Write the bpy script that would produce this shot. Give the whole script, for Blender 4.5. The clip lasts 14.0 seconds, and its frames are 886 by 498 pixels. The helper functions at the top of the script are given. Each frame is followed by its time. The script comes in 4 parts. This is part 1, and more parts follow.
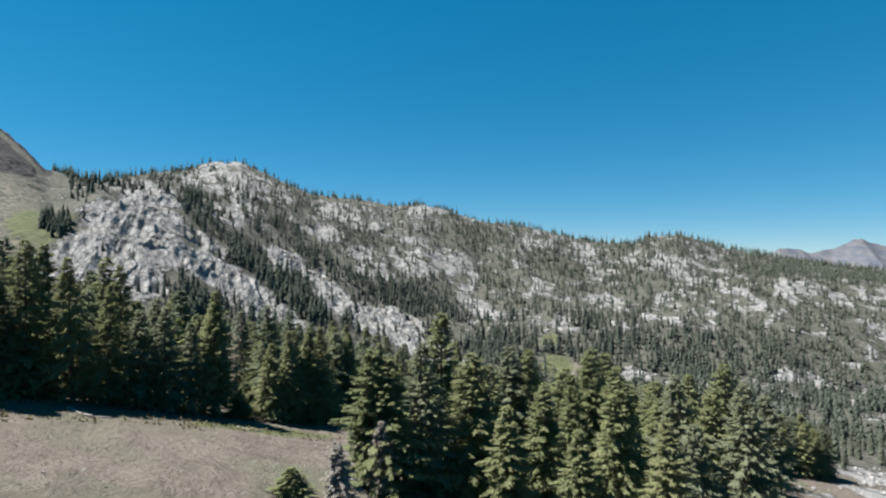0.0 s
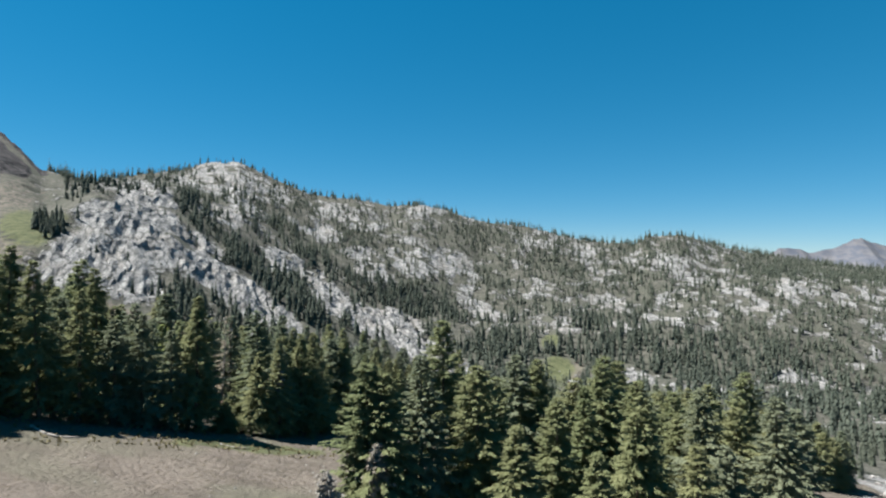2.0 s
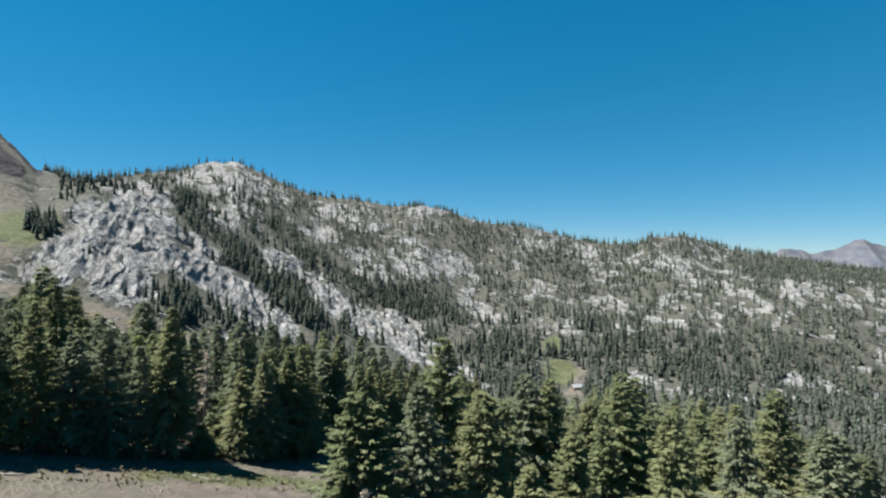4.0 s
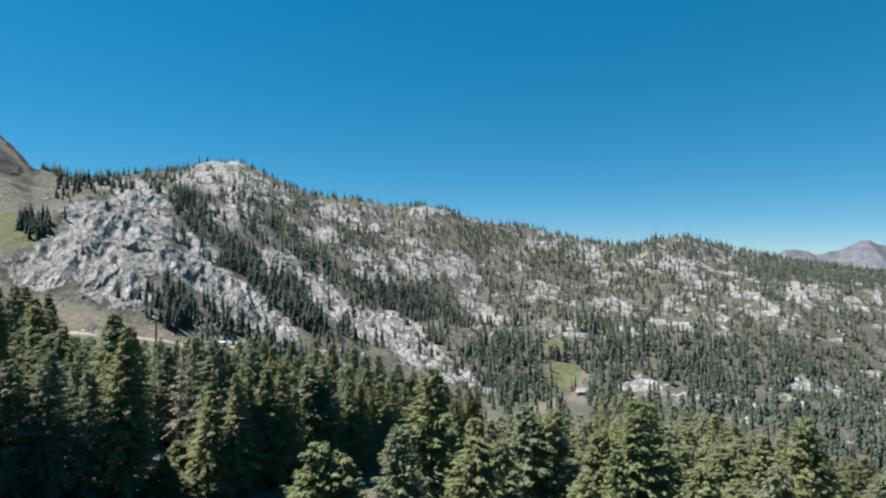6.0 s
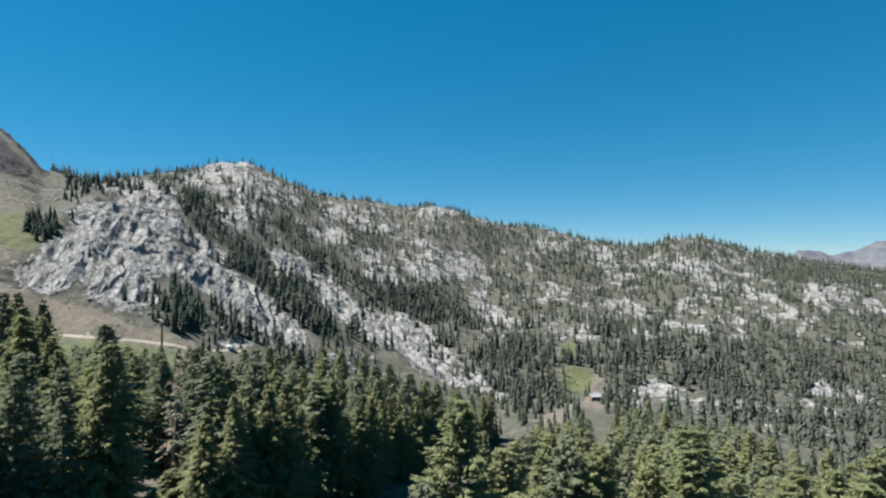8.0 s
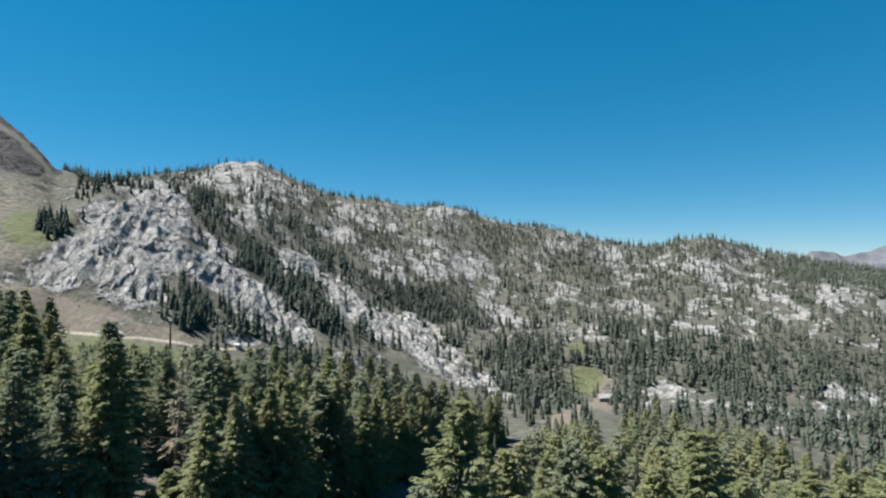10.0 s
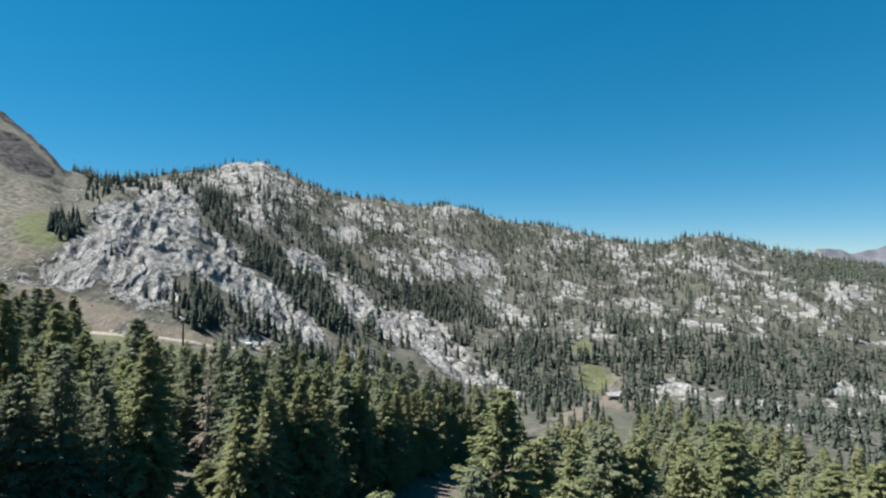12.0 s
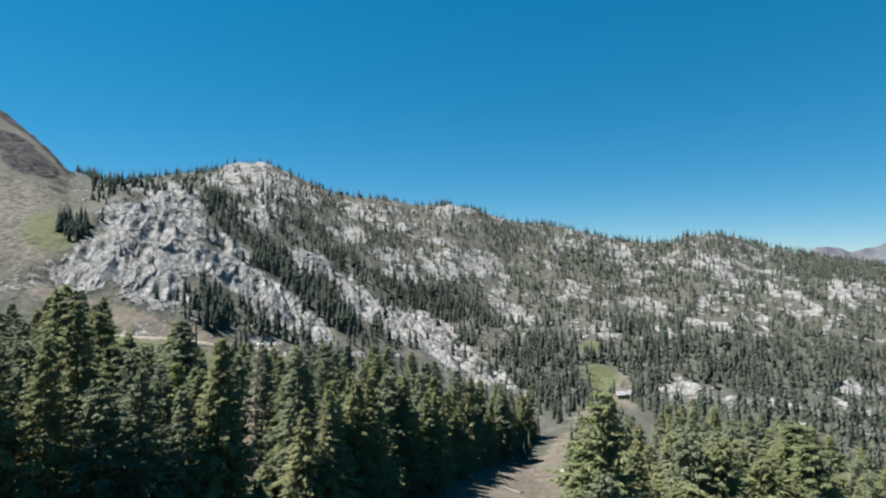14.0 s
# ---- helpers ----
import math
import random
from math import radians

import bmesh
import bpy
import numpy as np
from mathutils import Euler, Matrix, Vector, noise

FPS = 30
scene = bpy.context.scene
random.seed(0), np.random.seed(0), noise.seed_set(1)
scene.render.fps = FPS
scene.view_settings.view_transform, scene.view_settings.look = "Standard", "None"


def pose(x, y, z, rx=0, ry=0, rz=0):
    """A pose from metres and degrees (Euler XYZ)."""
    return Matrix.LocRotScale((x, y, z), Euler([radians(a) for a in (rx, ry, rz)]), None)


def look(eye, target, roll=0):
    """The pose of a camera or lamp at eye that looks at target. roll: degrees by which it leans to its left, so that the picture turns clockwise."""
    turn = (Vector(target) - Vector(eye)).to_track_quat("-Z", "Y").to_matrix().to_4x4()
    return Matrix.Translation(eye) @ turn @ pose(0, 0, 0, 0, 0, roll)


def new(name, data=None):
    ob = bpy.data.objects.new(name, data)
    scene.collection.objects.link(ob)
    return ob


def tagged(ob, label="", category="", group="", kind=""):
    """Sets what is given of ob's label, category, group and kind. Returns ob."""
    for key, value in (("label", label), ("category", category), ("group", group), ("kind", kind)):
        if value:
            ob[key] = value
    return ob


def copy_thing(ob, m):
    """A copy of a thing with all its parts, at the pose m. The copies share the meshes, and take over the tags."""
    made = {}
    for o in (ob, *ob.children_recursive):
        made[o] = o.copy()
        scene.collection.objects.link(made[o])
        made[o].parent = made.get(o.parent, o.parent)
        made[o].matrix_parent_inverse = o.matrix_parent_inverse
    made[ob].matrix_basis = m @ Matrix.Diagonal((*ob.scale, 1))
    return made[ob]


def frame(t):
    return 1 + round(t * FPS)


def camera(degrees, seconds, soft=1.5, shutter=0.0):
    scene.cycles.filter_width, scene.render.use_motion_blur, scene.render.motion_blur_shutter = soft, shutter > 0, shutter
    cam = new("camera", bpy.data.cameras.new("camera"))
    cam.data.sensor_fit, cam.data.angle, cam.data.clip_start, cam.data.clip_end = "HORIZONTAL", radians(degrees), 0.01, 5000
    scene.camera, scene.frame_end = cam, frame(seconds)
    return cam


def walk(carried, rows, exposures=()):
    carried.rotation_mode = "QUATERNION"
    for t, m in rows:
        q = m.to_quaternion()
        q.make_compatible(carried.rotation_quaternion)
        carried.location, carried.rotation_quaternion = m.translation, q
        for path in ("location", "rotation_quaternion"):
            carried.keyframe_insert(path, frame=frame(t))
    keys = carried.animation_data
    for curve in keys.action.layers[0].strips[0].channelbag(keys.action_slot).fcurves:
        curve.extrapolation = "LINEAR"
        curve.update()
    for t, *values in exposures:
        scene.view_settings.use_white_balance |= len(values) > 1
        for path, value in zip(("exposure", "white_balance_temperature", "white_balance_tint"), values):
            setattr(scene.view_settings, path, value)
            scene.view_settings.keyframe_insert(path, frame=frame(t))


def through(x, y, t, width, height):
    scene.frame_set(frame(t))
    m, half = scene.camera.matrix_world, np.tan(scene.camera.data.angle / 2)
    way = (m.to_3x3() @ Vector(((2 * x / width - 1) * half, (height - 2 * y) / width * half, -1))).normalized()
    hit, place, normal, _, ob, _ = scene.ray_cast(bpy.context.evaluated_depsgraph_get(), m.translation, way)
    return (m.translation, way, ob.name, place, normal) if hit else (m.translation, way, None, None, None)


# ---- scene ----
cam = camera(79.9, 14.0, soft=2.2)
PATH = [
    (0, (-0.268, -19.774, -1.669), (-0.201, -17.775, -1.652), -0.0),
    (0.5, (-0.128, -18.421, -1.642), (-0.06, -16.422, -1.625), -0.0),
    (1, (-0.061, -16.886, -1.58), (0.007, -14.887, -1.563), -0.1),
    (1.5, (-0.122, -15.188, -1.533), (-0.054, -13.19, -1.515), -0.1),
    (2, (-0.338, -13.255, -1.479), (-0.269, -11.257, -1.461), -0.1),
    (2.5, (-0.616, -11.105, -1.408), (-0.546, -9.106, -1.388), -0.1),
    (3, (-0.846, -8.931, -1.371), (-0.776, -6.933, -1.351), -0.1),
    (5.5, (1.498, 1.077, 0.898), (1.558, 3.076, 0.916), 0.1),
    (6, (1.58, 3.496, 0.977), (1.638, 5.495, 0.995), 0.1),
    (6.5, (1.397, 6.055, 1.118), (1.453, 8.054, 1.135), 0.1),
    (7, (0.929, 8.459, 1.305), (0.975, 10.459, 1.324), 0.1),
    (7.5, (0.356, 10.59, 1.61), (0.392, 12.59, 1.629), 0.1),
    (8, (0.058, 12.035, 1.821), (0.083, 14.035, 1.841), 0.1),
    (10.5, (0.792, 13.124, 1.426), (0.779, 15.124, 1.445), 0.2),
    (11, (0.233, 12.775, 1.279), (0.215, 14.775, 1.298), 0.1),
    (11.5, (-0.851, 12.344, 1.124), (-0.873, 14.343, 1.143), 0.1),
    (12, (-2.371, 12.027, 0.994), (-2.395, 14.026, 1.011), 0.0),
    (12.5, (-4.234, 11.867, 0.928), (-4.256, 13.867, 0.944), -0.0),
    (13, (-6.401, 11.842, 0.957), (-6.424, 13.842, 0.972), -0.1),
    (13.5, (-8.592, 12.041, 1.072), (-8.614, 14.041, 1.087), -0.1),
    (14, (-10.6, 12.395, 1.244), (-10.618, 14.395, 1.259), -0.2),
]
walk(cam, [(t, look(eye, target, roll)) for t, eye, target, roll in PATH])

# ---- light: clear high-mountain midday, sun from the side of the brown peak ----
SUN_AZ, SUN_EL = radians(-80), radians(60)      # azimuth from +y towards +x
world = bpy.data.worlds.new("sky")
scene.world = world
world.use_nodes = True
wn = world.node_tree.nodes
sky = wn.new("ShaderNodeTexSky")
sky.sky_type = "NISHITA"
sky.sun_disc = False
sky.sun_elevation = SUN_EL
sky.sun_rotation = SUN_AZ
sky.altitude = 2500
sky.air_density = 0.9
sky.dust_density = 0.0
sky.ozone_density = 6.0
aim = wn.new("ShaderNodeTexCoord")
lifted = wn.new("ShaderNodeVectorMath")
lifted.operation = "ADD"
lifted.inputs[1].default_value = (0, 0, 0.022)
world.node_tree.links.new(aim.outputs["Generated"], lifted.inputs[0])
world.node_tree.links.new(lifted.outputs[0], sky.inputs["Vector"])
wn["Background"].inputs["Strength"].default_value = 0.0655
soft_sky = wn.new("ShaderNodeGamma")             # the thin, very clear blue of high altitude
soft_sky.inputs["Gamma"].default_value = 0.62
deep = wn.new("ShaderNodeHueSaturation")
deep.inputs["Saturation"].default_value = 1.66
deep.inputs["Hue"].default_value = 0.485
deep.inputs["Value"].default_value = 1.08
world.node_tree.links.new(sky.outputs["Color"], soft_sky.inputs["Color"])
world.node_tree.links.new(soft_sky.outputs["Color"], deep.inputs["Color"])
world.node_tree.links.new(deep.outputs["Color"], wn["Background"].inputs["Color"])
sun = new("sun", bpy.data.lights.new("sun", "SUN"))
sun.data.energy = 5.0
sun.data.angle = radians(0.53)
sun.data.color = (1.0, 0.975, 0.92)
toward = Vector((math.sin(SUN_AZ) * math.cos(SUN_EL), math.cos(SUN_AZ) * math.cos(SUN_EL), math.sin(SUN_EL)))
sun.matrix_world = look(toward * 300, (0, 0, 0))
scene.view_settings.exposure = 1.68


# ---- materials ----
def graph(name, rough=0.9, spec=0.2):
    m = bpy.data.materials.new(name)
    m.use_nodes = True
    t = m.node_tree
    b = t.nodes["Principled BSDF"]
    b.inputs["Roughness"].default_value = rough
    b.inputs["Specular IOR Level"].default_value = spec
    return m, t, b


def node(t, kind, **values):
    n = t.nodes.new(kind)
    for key, value in values.items():
        n.inputs[key].default_value = value
    return n


def mixed(t, fac, a, b, mode="MIX"):
    """A colour mix; fac, a and b are sockets or values."""
    n = t.nodes.new("ShaderNodeMix")
    n.data_type, n.blend_type = "RGBA", mode
    for i, v in ((0, fac), (6, a), (7, b)):
        if isinstance(v, bpy.types.NodeSocket):
            t.links.new(v, n.inputs[i])
        else:
            n.inputs[i].default_value = v if i == 0 else (*v, 1)
    return n.outputs[2]


def ramp(t, fac, lo, hi):
    n = t.nodes.new("ShaderNodeMapRange")
    n.inputs["From Min"].default_value, n.inputs["From Max"].default_value = lo, hi
    n.interpolation_type = "SMOOTHSTEP"
    t.links.new(fac, n.inputs["Value"])
    return n.outputs["Result"]


def grain(t, scale, detail=4, rough=0.6, stretch=(1, 1, 1)):
    g = t.nodes.new("ShaderNodeNewGeometry")
    mp = node(t, "ShaderNodeMapping", Scale=stretch)
    t.links.new(g.outputs["Position"], mp.inputs["Vector"])
    n = node(t, "ShaderNodeTexNoise", Scale=scale, Detail=detail, Roughness=rough)
    t.links.new(mp.outputs["Vector"], n.inputs["Vector"])
    return n.outputs["Fac"]


def bumped(t, b, height, strength, distance):
    n = node(t, "ShaderNodeBump", Strength=strength, Distance=distance)
    t.links.new(height, n.inputs["Height"])
    t.links.new(n.outputs["Normal"], b.inputs["Normal"])


def math_of(t, op, a, b):
    n = t.nodes.new("ShaderNodeMath")
    n.operation = op
    for i, v in enumerate((a, b)):
        if isinstance(v, bpy.types.NodeSocket):
            t.links.new(v, n.inputs[i])
        else:
            n.inputs[i].default_value = v
    return n.outputs[0]


def joints(t, scale):
    """Distance to the nearest joint, and a value of its own for each block between joints."""
    g = t.nodes.new("ShaderNodeNewGeometry")
    warp = node(t, "ShaderNodeTexNoise", Scale=scale * 1.5, Detail=3.0)
    t.links.new(g.outputs["Position"], warp.inputs["Vector"])
    add = t.nodes.new("ShaderNodeVectorMath")
    add.operation = "MULTIPLY_ADD"
    add.inputs[1].default_value = (0.7 / scale,) * 3
    t.links.new(warp.outputs["Color"], add.inputs[0])
    t.links.new(g.outputs["Position"], add.inputs[2])
    mp = node(t, "ShaderNodeMapping", Scale=(2.4, 0.7, 1.0), Rotation=(0, 0, radians(114)))
    mp.vector_type = "TEXTURE"
    t.links.new(add.outputs[0], mp.inputs["Vector"])
    out = []
    for feature in ("DISTANCE_TO_EDGE", "F1"):
        v = node(t, "ShaderNodeTexVoronoi", Scale=scale)
        v.feature = feature
        t.links.new(mp.outputs["Vector"], v.inputs["Vector"])
        out.append(v)
    s = t.nodes.new("ShaderNodeSeparateColor")
    t.links.new(out[1].outputs["Color"], s.inputs["Color"])
    return out[0].outputs["Distance"], s.outputs[0]


def ground_material():
    """Soil, grass, scrub and granite, told apart by the cover attribute."""
    m, t, b = graph("mountain_ground", 0.95, 0.1)
    at = t.nodes.new("ShaderNodeAttribute")
    at.attribute_name = "cover"
    sep = t.nodes.new("ShaderNodeSeparateColor")
    t.links.new(at.outputs["Color"], sep.inputs["Color"])
    rock, grass, soil = sep.outputs[0], sep.outputs[1], sep.outputs[2]
    coarse, fine, tiny = grain(t, 0.03, 5), grain(t, 0.22, 6, 0.7), grain(t, 1.6, 5, 0.7)
    streak = grain(t, 0.12, 6, 0.65, (1, 1, 0.45))
    # scrub and litter under the forest
    scrub = mixed(t, ramp(t, fine, 0.4, 0.62), (0.042, 0.043, 0.036), (0.094, 0.091, 0.078))
    scrub = mixed(t, ramp(t, coarse, 0.42, 0.6), scrub, (0.056, 0.058, 0.047))
    # dry meadow soil, pinkish where bare, with grey-green and straw patches
    dry = mixed(t, ramp(t, fine, 0.38, 0.64), (0.082, 0.071, 0.060), (0.130, 0.112, 0.096))
    dry = mixed(t, ramp(t, tiny, 0.5, 0.66), dry, (0.070, 0.058, 0.043))
    patch = grain(t, 0.055, 3, 0.5, (1, 1.6, 1))
    dry = mixed(t, math_of(t, "MULTIPLY", ramp(t, patch, 0.50, 0.62), 0.65), dry, (0.092, 0.090, 0.068))
    dry = mixed(t, math_of(t, "MULTIPLY", ramp(t, coarse, 0.45, 0.62), 0.5), dry, (0.116, 0.098, 0.084))
    turf = mixed(t, ramp(t, fine, 0.35, 0.65), (0.048, 0.057, 0.029), (0.084, 0.089, 0.048))
    # granite, pale, split by joints, with grey lichen streaks
    stone = mixed(t, ramp(t, streak, 0.36, 0.62), (0.129, 0.128, 0.128), (0.267, 0.267, 0.260))
    stone = mixed(t, math_of(t, "MULTIPLY", ramp(t, tiny, 0.48, 0.68), 0.6), stone, (0.079, 0.077, 0.079))
    stone = mixed(t, math_of(t, "MULTIPLY", ramp(t, coarse, 0.48, 0.66), 0.5), stone, (0.189, 0.167, 0.143))
    wide, cell = joints(t, 0.11)
    close, bit = joints(t, 0.36)
    stone = mixed(t, math_of(t, "MULTIPLY", bit, 0.45), stone, (0.263, 0.261, 0.257))
    stone = mixed(t, math_of(t, "MULTIPLY", math_of(t, "SUBTRACT", 1, ramp(t, wide, 0.0, 0.13)), 0.55), stone, (0.037, 0.038, 0.036))
    stone = mixed(t, math_of(t, "MULTIPLY", math_of(t, "SUBTRACT", 1, ramp(t, close, 0.0, 0.12)), 0.6), stone, (0.052, 0.054, 0.054))
    edge = math_of(t, "MULTIPLY", math_of(t, "SUBTRACT", fine, 0.5), 1.6)
    c = mixed(t, ramp(t, math_of(t, "ADD", soil, edge), 0.35, 0.65), scrub, dry)
    c = mixed(t, ramp(t, math_of(t, "ADD", grass, edge), 0.35, 0.65), c, turf)
    is_rock = ramp(t, math_of(t, "ADD", rock, edge), 0.4, 0.58)
    c = mixed(t, is_rock, c, stone)
    dark = mixed(t, ramp(t, streak, 0.4, 0.6), (0.013, 0.013, 0.015), (0.042, 0.039, 0.040))
    c = mixed(t, ramp(t, math_of(t, "ADD", at.outputs["Alpha"], edge), 0.4, 0.6), c, dark)
    t.links.new(c, b.inputs["Base Color"])
    h = math_of(t, "ADD", math_of(t, "MULTIPLY", streak, 1.0), math_of(t, "MULTIPLY", tiny, 0.25))
    h = math_of(t, "ADD", h, math_of(t, "MULTIPLY", is_rock, math_of(t, "ADD", cell, math_of(t, "MULTIPLY", bit, 0.4))))
    bumped(t, b, h, 0.9, 2.2)
    return m


def foliage_material(name, dark, light, tip, through=0.25):
    """Needles: hue varies from tree to tree and spray to spray."""
    m, t, b = graph(name, 0.8, 0.14)
    g = t.nodes.new("ShaderNodeNewGeometry")
    o = t.nodes.new("ShaderNodeObjectInfo")
    c = mixed(t, g.outputs["Random Per Island"], dark, light)
    c = mixed(t, math_of(t, "MULTIPLY", o.outputs["Random"], 0.55), c, tip)
    c = mixed(t, math_of(t, "MULTIPLY", ramp(t, grain(t, 0.7, 3), 0.48, 0.68), 0.3), c, tip)
    t.links.new(c, b.inputs["Base Color"])
    tr = t.nodes.new("ShaderNodeBsdfTranslucent")
    t.links.new(c, tr.inputs["Color"])
    mx = node(t, "ShaderNodeMixShader", Fac=through)
    t.links.new(b.outputs[0], mx.inputs[1])
    t.links.new(tr.outputs[0], mx.inputs[2])
    t.links.new(mx.outputs[0], t.nodes["Material Output"].inputs["Surface"])
    return m


def plain_material(name, a, c, scale, rough=0.9, bump=0.0, metal=0.0, stretch=(1, 1, 1)):
    m, t, b = graph(name, rough)
    n = grain(t, scale, 5, 0.65, stretch)
    t.links.new(mixed(t, ramp(t, n, 0.35, 0.65), a, c), b.inputs["Base Color"])
    b.inputs["Metallic"].default_value = metal
    if bump:
        bumped(t, b, n, 0.7, bump)
    return m


GROUND = ground_material()
FIR = foliage_material("fir_needles", (0.094, 0.113, 0.055), (0.170, 0.196, 0.100), (0.225, 0.218, 0.112), 0.44)
HEMLOCK = foliage_material("hemlock_needles", (0.092, 0.113, 0.074), (0.160, 0.184, 0.122), (0.182, 0.194, 0.124), 0.44)
FAR_NEEDLES = foliage_material("far_needles", (0.056, 0.072, 0.058), (0.094, 0.110, 0.088), (0.102, 0.113, 0.084), 0.36)
DEAD = foliage_material("dead_twigs", (0.122, 0.112, 0.101), (0.238, 0.223, 0.202), (0.202, 0.158, 0.094), 0.1)
BARK = plain_material("bark", (0.050, 0.040, 0.032), (0.130, 0.108, 0.090), 1.5, 0.95, 0.05, 0, (1, 1, 0.25))
GREY_WOOD = plain_material("weathered_wood", (0.134, 0.122, 0.113), (0.239, 0.226, 0.211), 2.0, 0.9, 0.03, 0, (1, 1, 0.3))
YOUNG = foliage_material("young_fir_needles", (0.068, 0.092, 0.032), (0.160, 0.200, 0.068), (0.208, 0.232, 0.080), 0.3)
TUFT = foliage_material("dry_tufts", (0.073, 0.061, 0.037), (0.184, 0.147, 0.092), (0.122, 0.116, 0.055), 0.15)
DIRT_ROAD = plain_material("road_dirt", (0.147, 0.132, 0.107), (0.226, 0.205, 0.174), 0.6, 0.95, 0.05)
GRANITE = plain_material("granite", (0.122, 0.119, 0.116), (0.257, 0.245, 0.233), 0.7, 0.9, 0.12)
STEEL = plain_material("lift_steel", (0.036, 0.036, 0.035), (0.079, 0.076, 0.072), 2.0, 0.55, 0.0, 0.6)
WHITE_PAINT = plain_material("white_paint", (0.477, 0.477, 0.469), (0.578, 0.578, 0.570), 0.8, 0.6)
PLANKS = plain_material("cabin_boards", (0.115, 0.086, 0.065), (0.202, 0.158, 0.122), 1.2, 0.85, 0.02, 0, (4, 4, 0.4))
ROOF_METAL = plain_material("pale_roof_metal", (0.398, 0.405, 0.411), (0.506, 0.513, 0.520), 1.0, 0.45, 0, 0.3)
DARK_GLASS = plain_material("dark_glass", (0.014, 0.018, 0.022), (0.025, 0.029, 0.032), 3.0, 0.1)
# Stone of the far range; distance haze is mixed into its blue-grey colour.
FAR_HAZE_STONE = plain_material("far_haze_stone", (0.062, 0.070, 0.090), (0.105, 0.104, 0.112), 0.012, 0.95, 3.0, 0, (1, 1, 1.6))


# ---- the ground: one sheet, shaped by its valley, bench and crest lines ----
BASIN = [(-243, 258, -28), (-221, 280, -35), (-212, 298, -41), (-185, 300, -43), (-148, 310, -51), (-124, 330, -58), (-98, 360, -67),
         (-67, 400, -79), (-19, 440, -96), (49, 470, -113), (123, 490, -123), (195, 490, -125), (278, 500, -133), (364, 510, -141),
         (459, 520, -152), (568, 520, -158)]
BENCH = [(-362, 380, 19), (-296, 374, 15), (-274, 384, 15), (-283, 454, 51), (-246, 508, 41), (-214, 564, 18), (-167, 608, -11),
         (-107, 628, -39), (-28, 644, -74), (75, 724, -88), (185, 734, -78), (297, 744, -76), (429, 768, -64), (569, 794, -47),
         (717, 808, -59), (888, 808, -72)]
CREST = [(-759, 788, 272), (-594, 738, 176), (-469, 648, 103), (-420, 668, 91), (-437, 808, 120), (-452, 988, 155), (-431, 1074, 187),
         (-381, 1084, 189), (-296, 1068, 146), (-228, 1068, 119), (-140, 1088, 111), (-72, 1098, 97), (-8, 1104, 103), (57, 1108, 87),
         (116, 1108, 69), (221, 1108, 53), (347, 1098, 26), (438, 1078, 18), (465, 1068, 36), (536, 1068, 36), (604, 1088, 19),
         (716, 1128, 2), (846, 1158, -18), (1034, 1208, -36), (1331, 1208, -55)]


def lattice(ix, iy, seed):
    h = (ix.astype(np.int64) * 374761393 + iy.astype(np.int64) * 668265263 + seed * 974711) & 0x7FFFFFFF
    h = ((h ^ (h >> 13)) * 1274126177) & 0x7FFFFFFF
    h = (h ^ (h >> 16)) & 0xFFFFFF
    return h / float(0xFFFFFF)


def value_noise(x, y, seed):
    ix, iy = np.floor(x), np.floor(y)
    fx, fy = x - ix, y - iy
    fx, fy = fx * fx * (3 - 2 * fx), fy * fy * (3 - 2 * fy)
    a, b = lattice(ix, iy, seed), lattice(ix + 1, iy, seed)
    c, d = lattice(ix, iy + 1, seed), lattice(ix + 1, iy + 1, seed)
    return (a + (b - a) * fx) * (1 - fy) + (c + (d - c) * fx) * fy


def fractal(x, y, size, seed, octaves=4, gain=0.5):
    """Noise of about -1 to 1 with features of that many metres."""
    total, amp, norm = 0.0, 1.0, 0.0
    for k in range(octaves):
        f = 2 ** k / size
        total = total + amp * (2 * value_noise(x * f + 17.3 * k, y * f - 9.1 * k, seed + k) - 1)
        norm += amp
        amp *= gain
    return total / norm


def blocks(x, y, size, seed):
    """Jointed rock: each cell of a broken grid has a height and tilt of its own, 0 to 1."""
    px, py = x / size, y / size
    ix, iy = np.floor(px), np.floor(py)
    best, value = np.full(np.shape(px), 9.0), np.zeros(np.shape(px))
    for dx in (-1, 0, 1):
        for dy in (-1, 0, 1):
            cx, cy = ix + dx, iy + dy
            ox, oy = px - cx - lattice(cx, cy, seed), py - cy - lattice(cx, cy, seed + 5)
            d = ox * ox + oy * oy
            v = lattice(cx, cy, seed + 9) + 0.5 * (ox * (lattice(cx, cy, seed + 11) - 0.5) + oy * (lattice(cx, cy, seed + 12) - 0.5))
            near = d < best
            best, value = np.where(near, d, best), np.where(near, v, value)
    return value


def ribs(x, y):
    """Fins of rock that run down the slope along its main joints, broken across by steps."""
    c, t = math.cos(radians(114)), math.sin(radians(114))
    bend = 9 * fractal(x, y, 70, 55)
    u, v = x * c + y * t, -x * t + y * c + bend
    big = 1 - 2 * np.abs(fractal(u / 3.2, v, 24, 57, 2))
    fine = 1 - 2 * np.abs(fractal(u / 2.6, v, 8, 59, 2))
    step = blocks(u * 0.55, v * 1.3, 17, 63)
    return 6.0 * (big - 0.55) + 3.0 * (fine - 0.55) + 3.0 * (step - 0.5)


def smooth(v, lo, hi):
    s = np.clip((v - lo) / (hi - lo), 0, 1)
    return s * s * (3 - 2 * s)


